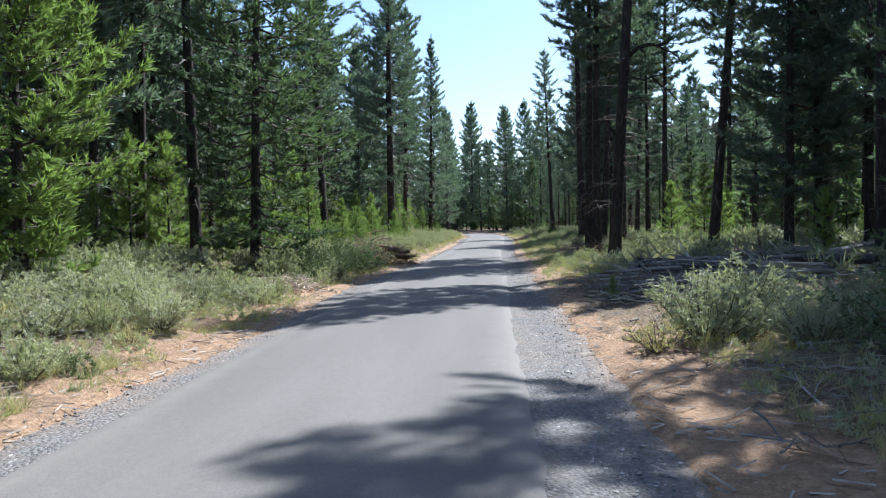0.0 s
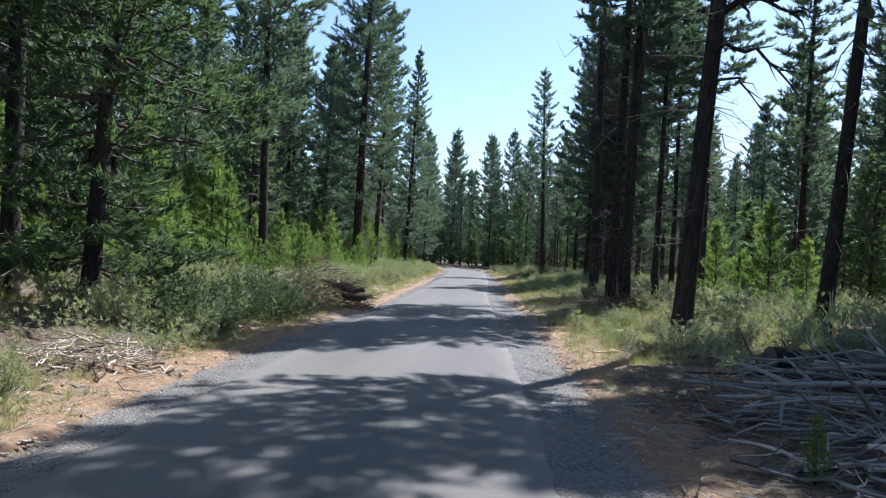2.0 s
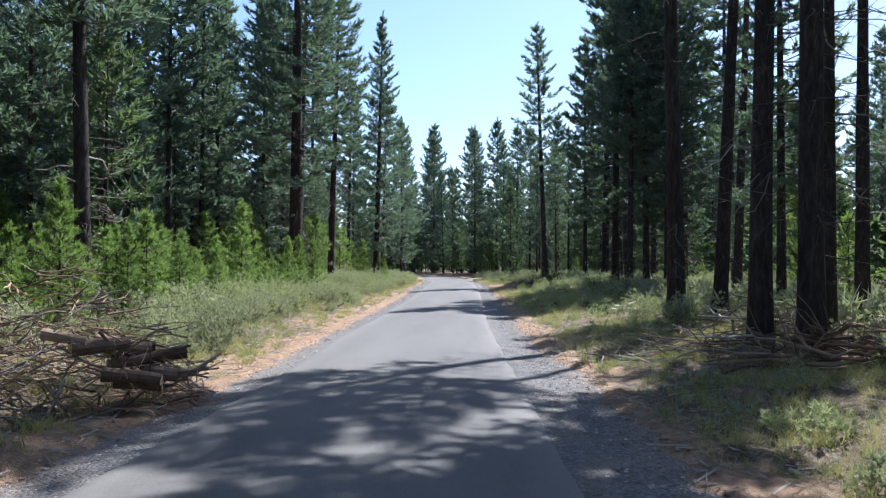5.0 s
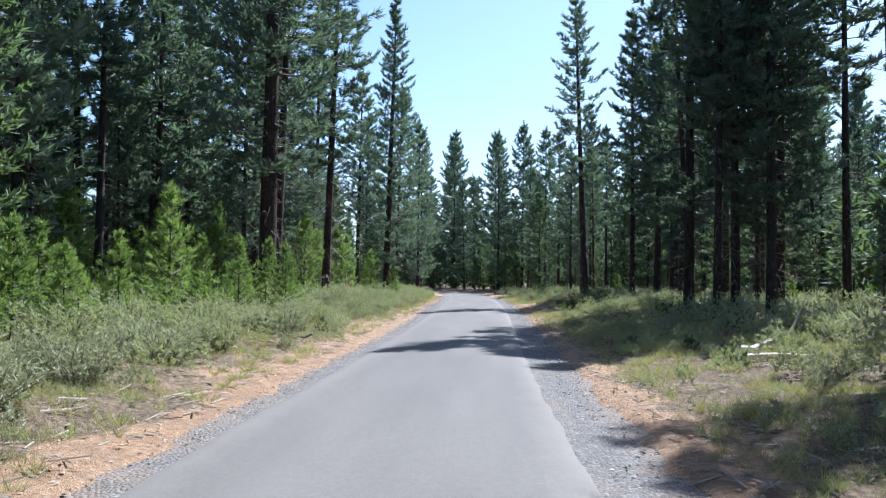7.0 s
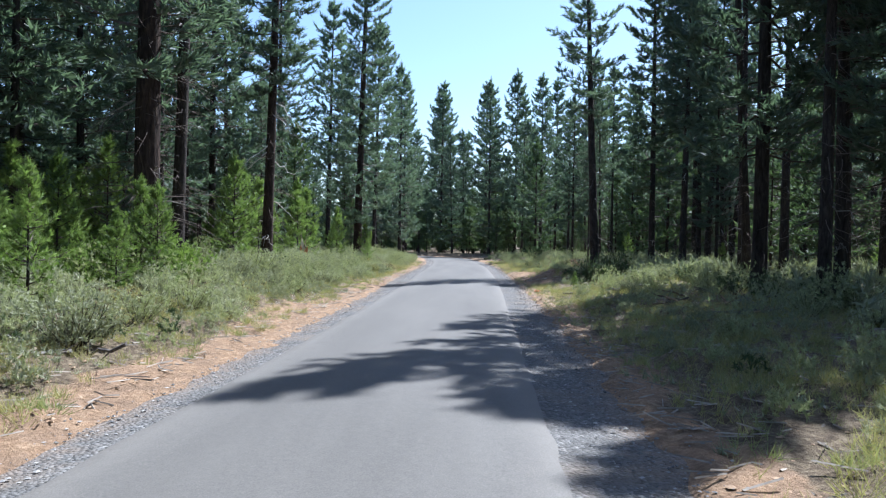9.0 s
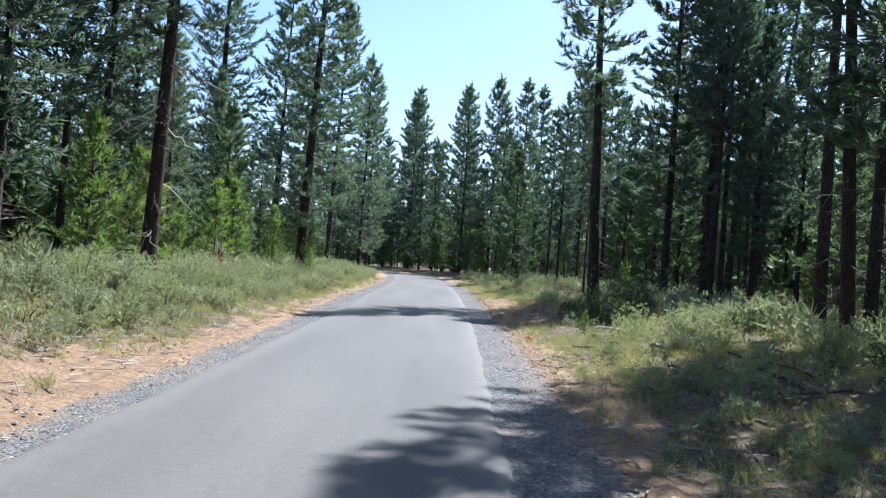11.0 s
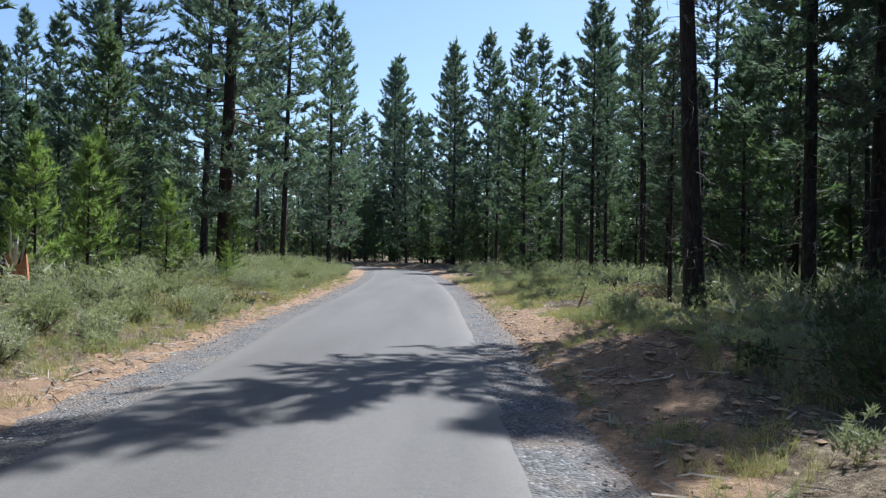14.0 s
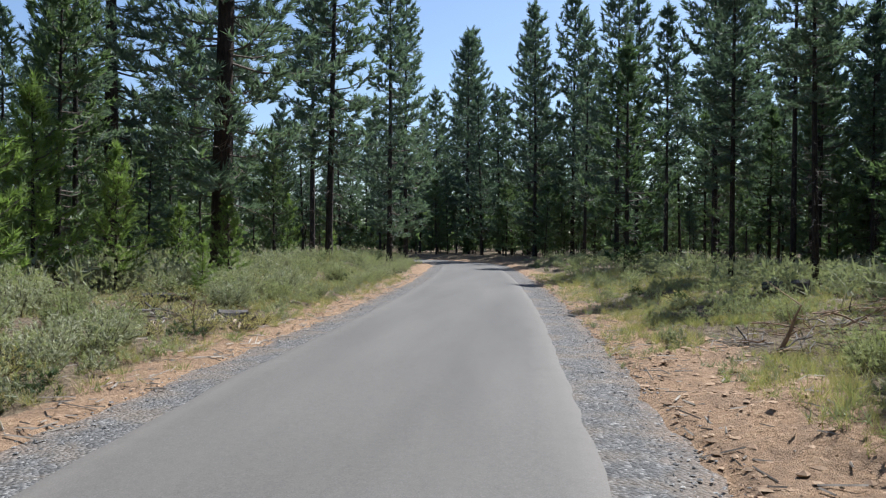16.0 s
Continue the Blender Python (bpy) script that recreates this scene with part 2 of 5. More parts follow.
def tube(soup, pts, radii, sides=6, mat=0, cap=True, rough=0.0, r=None):
    pts = np.asarray(pts, float)
    n = len(pts)
    d = unit(np.gradient(pts, axis=0))
    ref = np.array([0.0, 0, 1]) if abs(d[0][2]) < 0.8 else np.array([1.0, 0, 0])
    s = unit(np.cross(d, ref))
    t = np.cross(d, s)
    a = np.linspace(0, 2 * np.pi, sides, endpoint=False)
    rad = np.asarray(radii, float)[:, None] * np.ones(sides)
    if rough:
        rad = rad * (1 + rough * (r or rng).uniform(-1, 1, (n, sides)))
    v = pts[:, None] + rad[..., None] * (np.cos(a)[None, :, None] * s[:, None] + np.sin(a)[None, :, None] * t[:, None])
    f = []
    for i in range(n - 1):
        for j in range(sides):
            k = (j + 1) % sides
            f.append([i * sides + j, i * sides + k, (i + 1) * sides + k, (i + 1) * sides + j])
    if cap:
        f.append(list(range(sides))[::-1])
        f.append([(n - 1) * sides + j for j in range(sides)])
    soup.add(v.reshape(-1, 3), f, mat)


def part(name, mesh, parent, label=""):
    ob = new(name, mesh)
    ob.parent = parent
    return tagged(ob, label) if label else ob


def empty(name):
    ob = new(name)
    ob.empty_display_size = 0.2
    return ob


# ---- the lie of the land ----
# where the asphalt and the gravel end on either side: metres along the road, metres from its middle
PAVE_L = ((5, 1.80), (16, 1.86), (24, 1.75), (31, 1.58), (36, 1.66), (41, 1.54), (48, 1.44), (64, 1.43), (68, 1.50), (70, 1.58), (72.5, 1.70), (80, 1.66), (100, 1.57))
PAVE_R = ((5, 1.50), (10, 1.43), (22, 1.44), (34, 1.36), (39, 1.32), (46, 1.42), (52, 1.52), (57, 1.62), (62, 1.70), (70, 1.75), (80, 1.70), (100, 1.57))
STONES_L = ((6, 2.40), (10, 2.22), (17, 2.58), (24, 2.45), (32, 2.06), (38, 2.06), (49, 1.95), (56, 2.02), (61, 2.10), (66, 2.28), (72, 2.34), (90, 2.30))
STONES_R = ((5, 2.45), (11, 2.37), (20, 2.27), (32, 2.34), (35, 2.12), (40, 2.15), (52, 2.36), (60, 2.44), (70, 2.52), (90, 2.42))

# how far the bare soil reaches past the gravel
SOIL_L = ((5, 1.15), (12, 0.9), (22, 0.8), (30, 0.6), (40, 0.75), (52, 0.8), (62, 0.6), (80, 0.75))
SOIL_R = ((5, 0.85), (14, 0.5), (22, 0.75), (33, 0.55), (50, 0.6), (61, 0.75), (66, 1.6), (74, 1.5), (80, 0.8))


def along(table, y):
    return np.interp(y, [a for a, _ in table], [b for _, b in table])


BEND_Y, BEND_R = 108.0, 25.0


def centre(y):
    return -1.28 - 0.0013 * np.maximum(0, y - 75.0) ** 2


BEND_X = float(centre(BEND_Y)) - BEND_R


def offset(x, y):
    """Metres to the right of the road's middle line (left: minus)."""
    x, y = np.asarray(x, float), np.asarray(y, float)
    straight = x - centre(np.minimum(y, BEND_Y))
    bend = np.hypot(x - BEND_X, y - BEND_Y) - BEND_R
    west = y - (BEND_Y + BEND_R)
    return np.where(y < BEND_Y, straight, np.where(x > BEND_X, bend, west))


def wave(x, y, k, seed):
    return (np.sin(x * k + 1.7 * seed + 1.3 * np.sin(y * k * 0.7 + seed)) + np.sin(y * k * 1.1 + 2.1 * seed + 1.1 * np.sin(x * k * 0.8 - seed))) * 0.5


def smooth01(a):
    a = np.clip(a, 0, 1)
    return a * a * (3 - 2 * a)


def land(x, y):
    u = offset(x, y)
    a = np.abs(u)
    edge = np.where(u < 0, along(STONES_L, y), along(STONES_R, y)) + 0.07 * wave(x, y, 1.9, 3) + 0.07 * wave(x, y, 5.3, 8) + 0.05 * wave(x, y, 11.0, 2)
    z = -0.13 + 0.12 * smooth01((a - edge + 0.25) / 0.35)
    rise = np.where(u < 0, 0.36, 0.30)
    z = z + rise * smooth01((a - edge - 0.5) / 3.6)
    far = smooth01((a - edge) / 1.2)
    z = z + far * (0.05 * wave(x, y, 2.3, 1) + 0.03 * wave(x, y, 5.1, 5)) + smooth01((a - 6) / 8) * 0.22 * wave(x, y, 0.33, 2)
    z = z + 0.055 * smooth01((a - edge) / 0.2) * wave(x, y, 7.7, 4) * np.exp(-((a - edge - 0.7) / 1.2) ** 2)
    bank = np.exp(-(((x - 2.6) / 0.85) ** 2 + ((y - 65.6) / 2.0) ** 2)) + 0.55 * np.exp(-(((x - 2.3) / 0.7) ** 2 + ((y - 70.5) / 2.2) ** 2))
    z = z + 0.32 * bank * (1 + 0.35 * wave(x, y, 4.0, 6) + 0.3 * wave(x, y, 9.0, 1))
    return z


def land_at(x, y):
    return float(land(x, y))


def graded(fine0, fine1, step, out0, out1):
    a = list(np.arange(fine0, fine1 + 1e-6, step))
    s, v = step, fine1
    while v < out1:
        s *= 1.22
        v += s
        a.append(v)
    s, v = step, fine0
    while v > out0:
        s *= 1.22
        v -= s
        a.insert(0, v)
    return np.array(a)


def build_ground():
    xs = graded(-9.5, 8.5, 0.16, -900, 900)
    ys = graded(-2.0, 124.0, 0.34, -900, 1500)
    X, Y = np.meshgrid(xs, ys)
    Z = land(X, Y)
    nx, ny = len(xs), len(ys)
    v = np.stack([X, Y, Z], -1).reshape(-1, 3)
    i = np.arange(nx * ny).reshape(ny, nx)
    f = np.stack([i[:-1, :-1], i[:-1, 1:], i[1:, 1:], i[1:, :-1]], -1).reshape(-1, 4)
    me = bpy.data.meshes.new("ground")
    me.from_pydata(v.tolist(), [], f.tolist())
    me.polygons.foreach_set("use_smooth", [True] * len(f))
    u = offset(v[:, 0], v[:, 1])
    a = np.abs(u)
    w = np.where(u < 0, along(STONES_L, v[:, 1]) + along(SOIL_L, v[:, 1]), along(STONES_R, v[:, 1]) + along(SOIL_R, v[:, 1])) + 0.25 * wave(v[:, 0], v[:, 1], 0.55, 9) + 0.2 * wave(v[:, 0], v[:, 1], 1.7, 2)
    soil = 1 - smooth01((a - w + 0.5) / 1.0)
    soil = np.maximum(soil, 0.95 * np.exp(-(((v[:, 0] - 2.1) / 0.9) ** 2 + ((v[:, 1] - 66) / 2.6) ** 2)))
    soil = np.maximum(soil, 1.0 * np.exp(-(((v[:, 0] - 1.4) / 0.9) ** 2 + ((v[:, 1] - 71.5) / 3.0) ** 2)))
    for px, py, rx, ry in ((-4.0, 52.8, 0.8, 3.2), (-4.0, 40.2, 0.8, 2.4), (1.7, 7.6, 0.9, 3.4), (1.6, 21.5, 0.6, 3.0)):
        soil = np.maximum(soil, 0.9 * np.exp(-(((v[:, 0] - px) / rx) ** 2 + ((v[:, 1] - py) / ry) ** 2)))
    at = me.attributes.new("soil", "FLOAT", "POINT")
    at.data.foreach_set("value", soil.astype(np.float32))
    me.materials.append(GROUND)
    tagged(new("ground", me), "orange sandy soil and needle litter on the forest floor", "ground", kind="structure")


def line_point(s, u):
    """A point u metres right of the road's middle, s metres along it."""
    if s < BEND_Y:
        return float(centre(s)) + u, s
    a = (s - BEND_Y) / BEND_R
    if a < math.pi / 2:
        return BEND_X + (BEND_R + u) * math.cos(a), BEND_Y + (BEND_R + u) * math.sin(a)
    return BEND_X - (s - BEND_Y - BEND_R * math.pi / 2), BEND_Y + BEND_R + u


def strip(name, s_values, u_of_s, z_of, mat, label, category, rim):
    rows, f, n, across = [], [], None, []
    for s in s_values:
        us = u_of_s(s)
        n = len(us)
        for k, u in enumerate(us):
            x, y = line_point(s, u)
            rows.append((x, y, z_of(k, n, x, y)))
            across.append(abs(u) - rim(s, u))
    for r in range(len(s_values) - 1):
        for k in range(n - 1):
            f.append([r * n + k, r * n + k + 1, (r + 1) * n + k + 1, (r + 1) * n + k])
    me = bpy.data.meshes.new(name)
    me.from_pydata(rows, [], f)
    me.attributes.new("across", "FLOAT", "POINT").data.foreach_set("value", across)
    me.materials.append(mat)
    me.polygons.foreach_set("use_smooth", [True] * len(f))
    return tagged(new(name, me), label, category, kind="structure")


S_VALUES = list(np.arange(-40, 0, 1.0)) + list(np.arange(0, 90, 0.3)) + list(np.arange(90, 190, 0.8))


def wob(s, seed, amp):
    return amp * (math.sin(s * 2.3 + seed) + 0.7 * math.sin(s * 5.1 + 2 * seed) + 0.5 * math.sin(s * 0.6 + seed))


def road_us(s):
    l, r = -along(PAVE_L, s) + wob(s, 1, 0.009), along(PAVE_R, s) + wob(s, 4, 0.009)
    return [l - 0.07, l, l + 0.12, -0.8, 0.0, 0.8, r - 0.12, r, r + 0.07]


def road_z(k, n, x, y):
    return (-0.05, -0.010, 0.0, 0.012, 0.02, 0.012, 0.0, -0.010, -0.05)[k]


def shoulder(side):
    pave, stones = (PAVE_L, STONES_L) if side < 0 else (PAVE_R, STONES_R)
    def us(s):
        a, b = along(pave, s) - 0.1, along(stones, s) + 0.42
        row = [side * (a + (b - a) * k / 5) for k in range(6)]
        return row if side > 0 else row[::-1]
    def height(k, n, x, y):
        k = k if side > 0 else n - 1 - k
        return -0.075 + (0.055, 0.045, 0.03, 0.018, 0.008, 0)[k] + 0.014 * float(wave(x, y, 6.0, 3.5 + 1.5 * side))
    return strip("gravel_shoulder", S_VALUES, us, height, GRAVEL, "shoulder of crushed grey gravel beside the asphalt", "gravel", lambda s, u: along(stones, s))


build_ground()
strip("road", S_VALUES, road_us, road_z, ASPHALT, "narrow lane of smooth grey aged asphalt", "road", lambda s, u: along(PAVE_L if u < 0 else PAVE_R, s))
shoulder(-1)
shoulder(1)


# ---- trees ----
def blades(centres, dirs, r, count, length, width, spread):
    """count slim triangles at each centre, fanned about the given directions."""
    n = len(centres)
    d = unit(dirs[:, None] + spread * r.normal(size=(n, count, 3)))
    side = unit(np.cross(d, r.normal(size=(n, count, 3))))
    ln = length * r.uniform(0.65, 1.25, (n, count, 1))
    w = width * r.uniform(0.7, 1.3, (n, count, 1))
    c = centres[:, None] + 0.12 * length * r.normal(size=(n, count, 3))
    base = c - 0.25 * ln * d
    return np.stack([base + side * w * 0.5, base - side * w * 0.5, c + ln * d], 2).reshape(-1, 3, 3)


def brushes(centres, dirs, r, count, length, width, spread=0.62):
    """Needle brushes: each a shoot's end set round with needles that point out and forwards."""
    n = len(centres)
    d = unit(dirs)
    shoot = r.uniform(-0.75, 0.45, (n, count, 1)) * length
    out = r.normal(size=(n, count, 3))
    out = unit(out - (out * d[:, None]).sum(-1, keepdims=True) * d[:, None])
    way = unit(d[:, None] + spread * out * r.uniform(0.35, 1.5, (n, count, 1)))
    side = unit(np.cross(way, r.normal(size=(n, count, 3))))
    ln = length * r.uniform(0.7, 1.2, (n, count, 1))
    w = width * r.uniform(0.7, 1.3, (n, count, 1))
    base = centres[:, None] + shoot * d[:, None]
    return np.stack([base + side * w * 0.5, base - side * w * 0.5, base + ln * way], 2).reshape(-1, 3, 3)


def dead_twigs(s, axis, r, count, lo, hi, reach, rad):
    """Fine bare twigs on the lower trunk, drooping, each forked once or twice."""
    for i in range(count):
        t, az, L = r.uniform(lo, hi), r.uniform(0, 6.3), reach * r.uniform(0.3, 1.1)
        d = np.array([math.cos(az), math.sin(az), r.uniform(-0.45, 0.2)])
        o = axis(t)
        mid, e = o + 0.55 * L * d + r.normal(0, 0.05, 3), o + L * d + np.array([0, 0, -0.18 * L]) + r.normal(0, 0.08, 3)
        tube(s, [o, mid, e], [rad, rad * 0.65, rad * 0.3], 3, 1, False)
        for q in (0.45, 0.75):
            a = o + (e - o) * q
            tube(s, [a, a + r.normal(0, 0.22, 3) + 0.15 * d], [rad * 0.45, rad * 0.2], 3, 1, False)


def pine(kind, seed, h, r0, base, width, nb, per, count, length, bw, mats, shape=0.75, droop=0.15, stubs=0, sides=9, bare=0):
    """A pine: a tapered trunk, limbs in whorls, side twigs on each limb, needle brushes on the twigs.
    base: where the crown starts (share of h); width: longest limb; nb limbs, per twigs on each, count needles a brush."""
    r = np.random.default_rng(seed)
    top = empty(kind)
    bend = r.normal(0, 0.10, 2) * h / 18
    ph = r.uniform(0, 6.3, 2)
    def axis(t):
        t = np.asarray(t, float)
        return np.stack([bend[0] * np.sin(t * 2.6 + ph[0]) - bend[0] * np.sin(ph[0]), bend[1] * np.sin(t * 2.2 + ph[1]) - bend[1] * np.sin(ph[1]), t * h], -1)
    def rad(t):
        return r0 * (np.clip(1 - t, 0, 1) ** 0.8 * 0.93 + 0.05) * (1 + 0.35 * np.exp(-np.asarray(t) * h / 0.35))
    zs = np.concatenate([[0.0, 0.012, 0.03], np.linspace(0.07, 1, 12)])
    s = Soup()
    p = axis(zs)
    p[0, 2] -= 0.25
    tube(s, p, rad(zs), sides, 0, True, 0.05, r)
    dead_twigs(s, axis, r, bare, 0.05, base + 0.10, width * 0.62, 0.013)
    part("trunk", s.mesh("trunk", [mats[0], DEADTWIG], True), top)
    s = Soup()
    tufts, tdirs, twigs = [], [], []
    whorl, turn = 5, 0.0
    for i in range(nb):
        if i % whorl == 0:
            turn = r.uniform(0, 6.3)
        q = (i // whorl * whorl + r.uniform(-1.6, 3.0)) / nb
        q = min(max(q, 0.0), 0.995)
        t = base + (1 - base) * q ** 0.92 * 0.985
        az = turn + (i % whorl) * 6.283 / whorl + r.normal(0, 0.22)
        prof = (1 - q) ** shape * (0.6 + 0.4 * min(1, q / 0.18)) + 0.025
        L = width * prof * r.uniform(0.5, 1.28)
        up = 0.8 * q ** 1.3 - droop + r.normal(0, 0.16)
        d = np.array([math.cos(az), math.sin(az), up])
        d = d / np.linalg.norm(d)
        across = np.array([-math.sin(az), math.cos(az), 0.0])
        k = np.linspace(0, 1, 4)
        o = axis(t)
        pts = o + np.outer(k * L, d)
        pts[:, 2] += L * (0.20 * k ** 2.5 - 0.06 * np.sin(k * 3.1))
        tube(s, pts, np.linspace(0.012 + 0.011 * L, 0.006, 4), 3, 0, False)
        m = max(3, int(per * (0.35 + 0.65 * L / width)))
        f = np.clip(0.24 + 0.8 * (np.arange(m) + r.uniform(0, 1, m)) / m, 0, 1.02)
        sg = np.where(np.arange(m) % 2 == 0, 1.0, -1.0)
        lat = L * (0.10 + 0.36 * (1.05 - f)) * r.uniform(0.45, 1.1, m)
        root = o + (f * L)[:, None] * d
        root[:, 2] += L * (0.20 * f ** 2.5 - 0.06 * np.sin(f * 3.1))
        way = unit(d[None] * 0.75 + (sg * r.uniform(0.5, 1.1, m))[:, None] * across + np.stack([np.zeros(m), np.zeros(m), r.normal(0.06, 0.16, m)], -1))
        tip = root + lat[:, None] * way
        twigs.append(np.stack([root + np.array([0, 0, 0.012]), root - np.array([0, 0, 0.012]), tip], 1))
        turned = unit(way * 0.8 + np.array([0, 0, 0.55]) + r.normal(0, 0.18, (m, 3)))
        tufts += [tip, root + 0.5 * lat[:, None] * way + r.normal(0, 0.03, (m, 3))]
        tdirs += [turned, unit(turned + 0.35 * across * sg[:, None])]
    tipc = axis(np.linspace(0.965, 1.0, 5)) + r.normal(0, 0.03, (5, 3))
    tufts.append(tipc)
    tdirs.append(np.tile([0, 0, 1.0], (5, 1)))
    s.tris(np.concatenate(twigs), 0)
    s.tris(brushes(np.concatenate(tufts), np.concatenate(tdirs), r, count, length, bw), 1)
    part("crown", s.mesh("crown", [TWIG, mats[1]]), top)
    for i in range(stubs):
        t = r.uniform(0.06, base + 0.08)
        az = r.uniform(0, 6.3)
        L = r.uniform(0.4, 1.0) * (0.6 + 1.5 * min(1, t / 0.3)) * 0.9
        k = np.linspace(0, 1, 6)
        d = np.array([math.cos(az), math.sin(az), r.uniform(-0.5, 0.1)])
        pts = axis(t) + np.outer(k * L, d)
        pts[:, 2] += -L * 0.35 * k * k + 0.04 * r.normal(size=6)
        pts[1:] += r.normal(0, 0.035, (5, 3))
        b = Soup()
        tube(b, pts, np.linspace(0.026, 0.006, 6), 4, 0, True)
        for j in range(3):
            q = int(r.integers(2, 6))
            tube(b, [pts[q], pts[q] + r.normal(0, 0.22, 3) + d * 0.2], [0.009, 0.003], 3, 0, False)
        part("dead_branch", b.mesh("dead_branch", [BLEACHED if stubs > 12 else GREYWOOD]), top, "bare dead branch")
    top["height"] = h
    return top


def place(ob, x, y, yaw=0.0, size=1.0, lean_x=0.0, lean_y=0.0, sink=0.0):
    return pose(x, y, land_at(x, y) - sink, lean_x, lean_y, 0) @ pose(0, 0, 0, 0, 0, yaw) @ Matrix.Scale(size, 4)


PINE, FIRM = (BARK, NEEDLE), (BARK, NEEDLE_FIR)
LABEL = {
    "tall": "tall dark pine with a bare trunk and rough tufted crown",
    "high": "tall pine with a long bare trunk and dead side branches",
    "dense": "tall pine with a bare lower trunk and a heavy crown",
    "flag": "tall leaning pine with a thick dark trunk and narrow crown",
    "lone": "tall pine with a bare trunk and a small high crown",
    "bright": "light green conifer with sunlit foliage down to the ground",
    "full": "dark pine with a full crown reaching far down",
    "slim": "slender pine with a thin straight trunk and narrow crown",
    "spire": "large pine with a dense pointed crown and thick trunk",
    "big": "large ponderosa pine with thick reddish-brown bark",
    "fir": "bushy green conifer with foliage down to the ground",
    "snag": "pine with grey dead lower branches on its dark trunk",
    "young": "young bright green pine among the shrubs",
}
# seed, height, trunk radius, crown base, limb length, limbs, twigs, needles, needle length, needle width, materials, shape, droop, dead branches, sides, dead twigs
KINDS = {
    "tall": [pine("pine_tree", 11 + i, 19.0, 0.19, 0.34 + 0.05 * i, 2.25, 105, 11, 14, 0.25, 0.056, PINE, 0.55, 0.12, 6, 9, 60) for i in range(4)],
    "full": [pine("pine_tree", 21 + i, 18.0, 0.17, 0.12 + 0.05 * i, 2.3, 125, 11, 14, 0.25, 0.056, PINE, 0.68, 0.16, 3, 9, 24) for i in range(3)],
    "high": [pine("pine_tree", 91 + i, 20.0, 0.195, 0.54 + 0.03 * i, 2.1, 70, 11, 14, 0.26, 0.046, PINE, 0.5, 0.05, 9, 9, 90) for i in range(3)],
    "dense": [pine("pine_tree", 81 + i, 19.5, 0.19, 0.42, 2.5, 125, 12, 16, 0.26, 0.058, PINE, 0.55, 0.10, 6, 9, 70) for i in range(2)],
    "flag": [pine("pine_tree", 47, 17.4, 0.21, 0.40, 1.75, 75, 9, 14, 0.25, 0.048, (BARK, NEEDLE), 0.5, 0.10, 8, 10, 90)],
    "lone": [pine("pine_tree", 99, 21.5, 0.19, 0.74, 1.5, 42, 9, 14, 0.27, 0.046, PINE, 0.5, 0.05, 9, 9, 60)],
    "bright": [pine("conifer_tree", 95 + i, 8.0, 0.10, 0.06, 1.7, 150, 13, 15, 0.18, 0.030, (BARK, NEEDLE_YOUNG), 0.75, 0.05, 0) for i in range(2)],
    "slim": [pine("pine_tree", 31 + i, 17.0, 0.135, 0.26 + 0.08 * i, 1.55, 85, 9, 14, 0.24, 0.052, PINE, 0.5, 0.14, 4, 9, 50) for i in range(3)],
    "big": [pine("pine_tree", 41 + i, 23.0, 0.29, 0.20, 3.0, 135, 13, 15, 0.28, 0.050, (BARK_RED, NEEDLE), 0.62, 0.12, 9, 9, 70) for i in range(2)],
    "spire": [pine("pine_tree", 45, 22.0, 0.27, 0.10, 2.7, 150, 12, 15, 0.27, 0.050, (BARK_RED, NEEDLE), 0.8, 0.08, 3, 9, 20)],
    "snag": [pine("pine_tree", 51 + i, 19.5, 0.21, 0.33, 2.0, 100, 11, 14, 0.26, 0.046, (BARK_RED, NEEDLE), 0.55, 0.15, 24, 9, 60) for i in range(2)],
    "fir": [pine("conifer_tree", 61 + i, 13.0, 0.13, 0.05, 2.4, 165, 13, 15, 0.19, 0.036, FIRM, 0.75, 0.22, 0, 9, 10) for i in range(2)],
    "young": [pine("young_pine", 71 + i, 3.0, 0.035, 0.10, 0.75, 44, 6, 13, 0.17, 0.021, (BARK, NEEDLE_YOUNG), 0.7, -0.15, 0, 6) for i in range(4)],
}
# lighter copies of the same kinds for the trees further back
for k, (h, r0, b, w, nb, per, mats) in {"tall": (18.0, 0.18, 0.30, 2.4, 100, 8, PINE), "full": (17.0, 0.16, 0.10, 2.4, 120, 8, PINE), "slim": (16.0, 0.13, 0.24, 1.8, 90, 7, PINE),
                                        "snag": (18.0, 0.19, 0.35, 2.0, 70, 7, (BARK_RED, NEEDLE)), "fir": (8.0, 0.09, 0.05, 1.7, 70, 6, FIRM)}.items():
    fine = k == "fir"
    KINDS["back " + k] = [pine("conifer_tree" if fine else "pine_tree", 200 + 7 * len(k) + i, h, r0, b + 0.07 * i, w, nb, per, 8, 0.26 if fine else 0.33, 0.075 if fine else 0.09, mats, 0.62, 0.12, 0, 6, 0 if fine else 26) for i in range(3 if k != "snag" else 1)]
    LABEL["back " + k] = LABEL[k]
for name, obs in KINDS.items():
    for ob in obs:
        tagged(ob, LABEL[name], "tree", "young pines in the undergrowth" if name == "young" else "trees of the pine forest")
USED = set()
STANDING = []


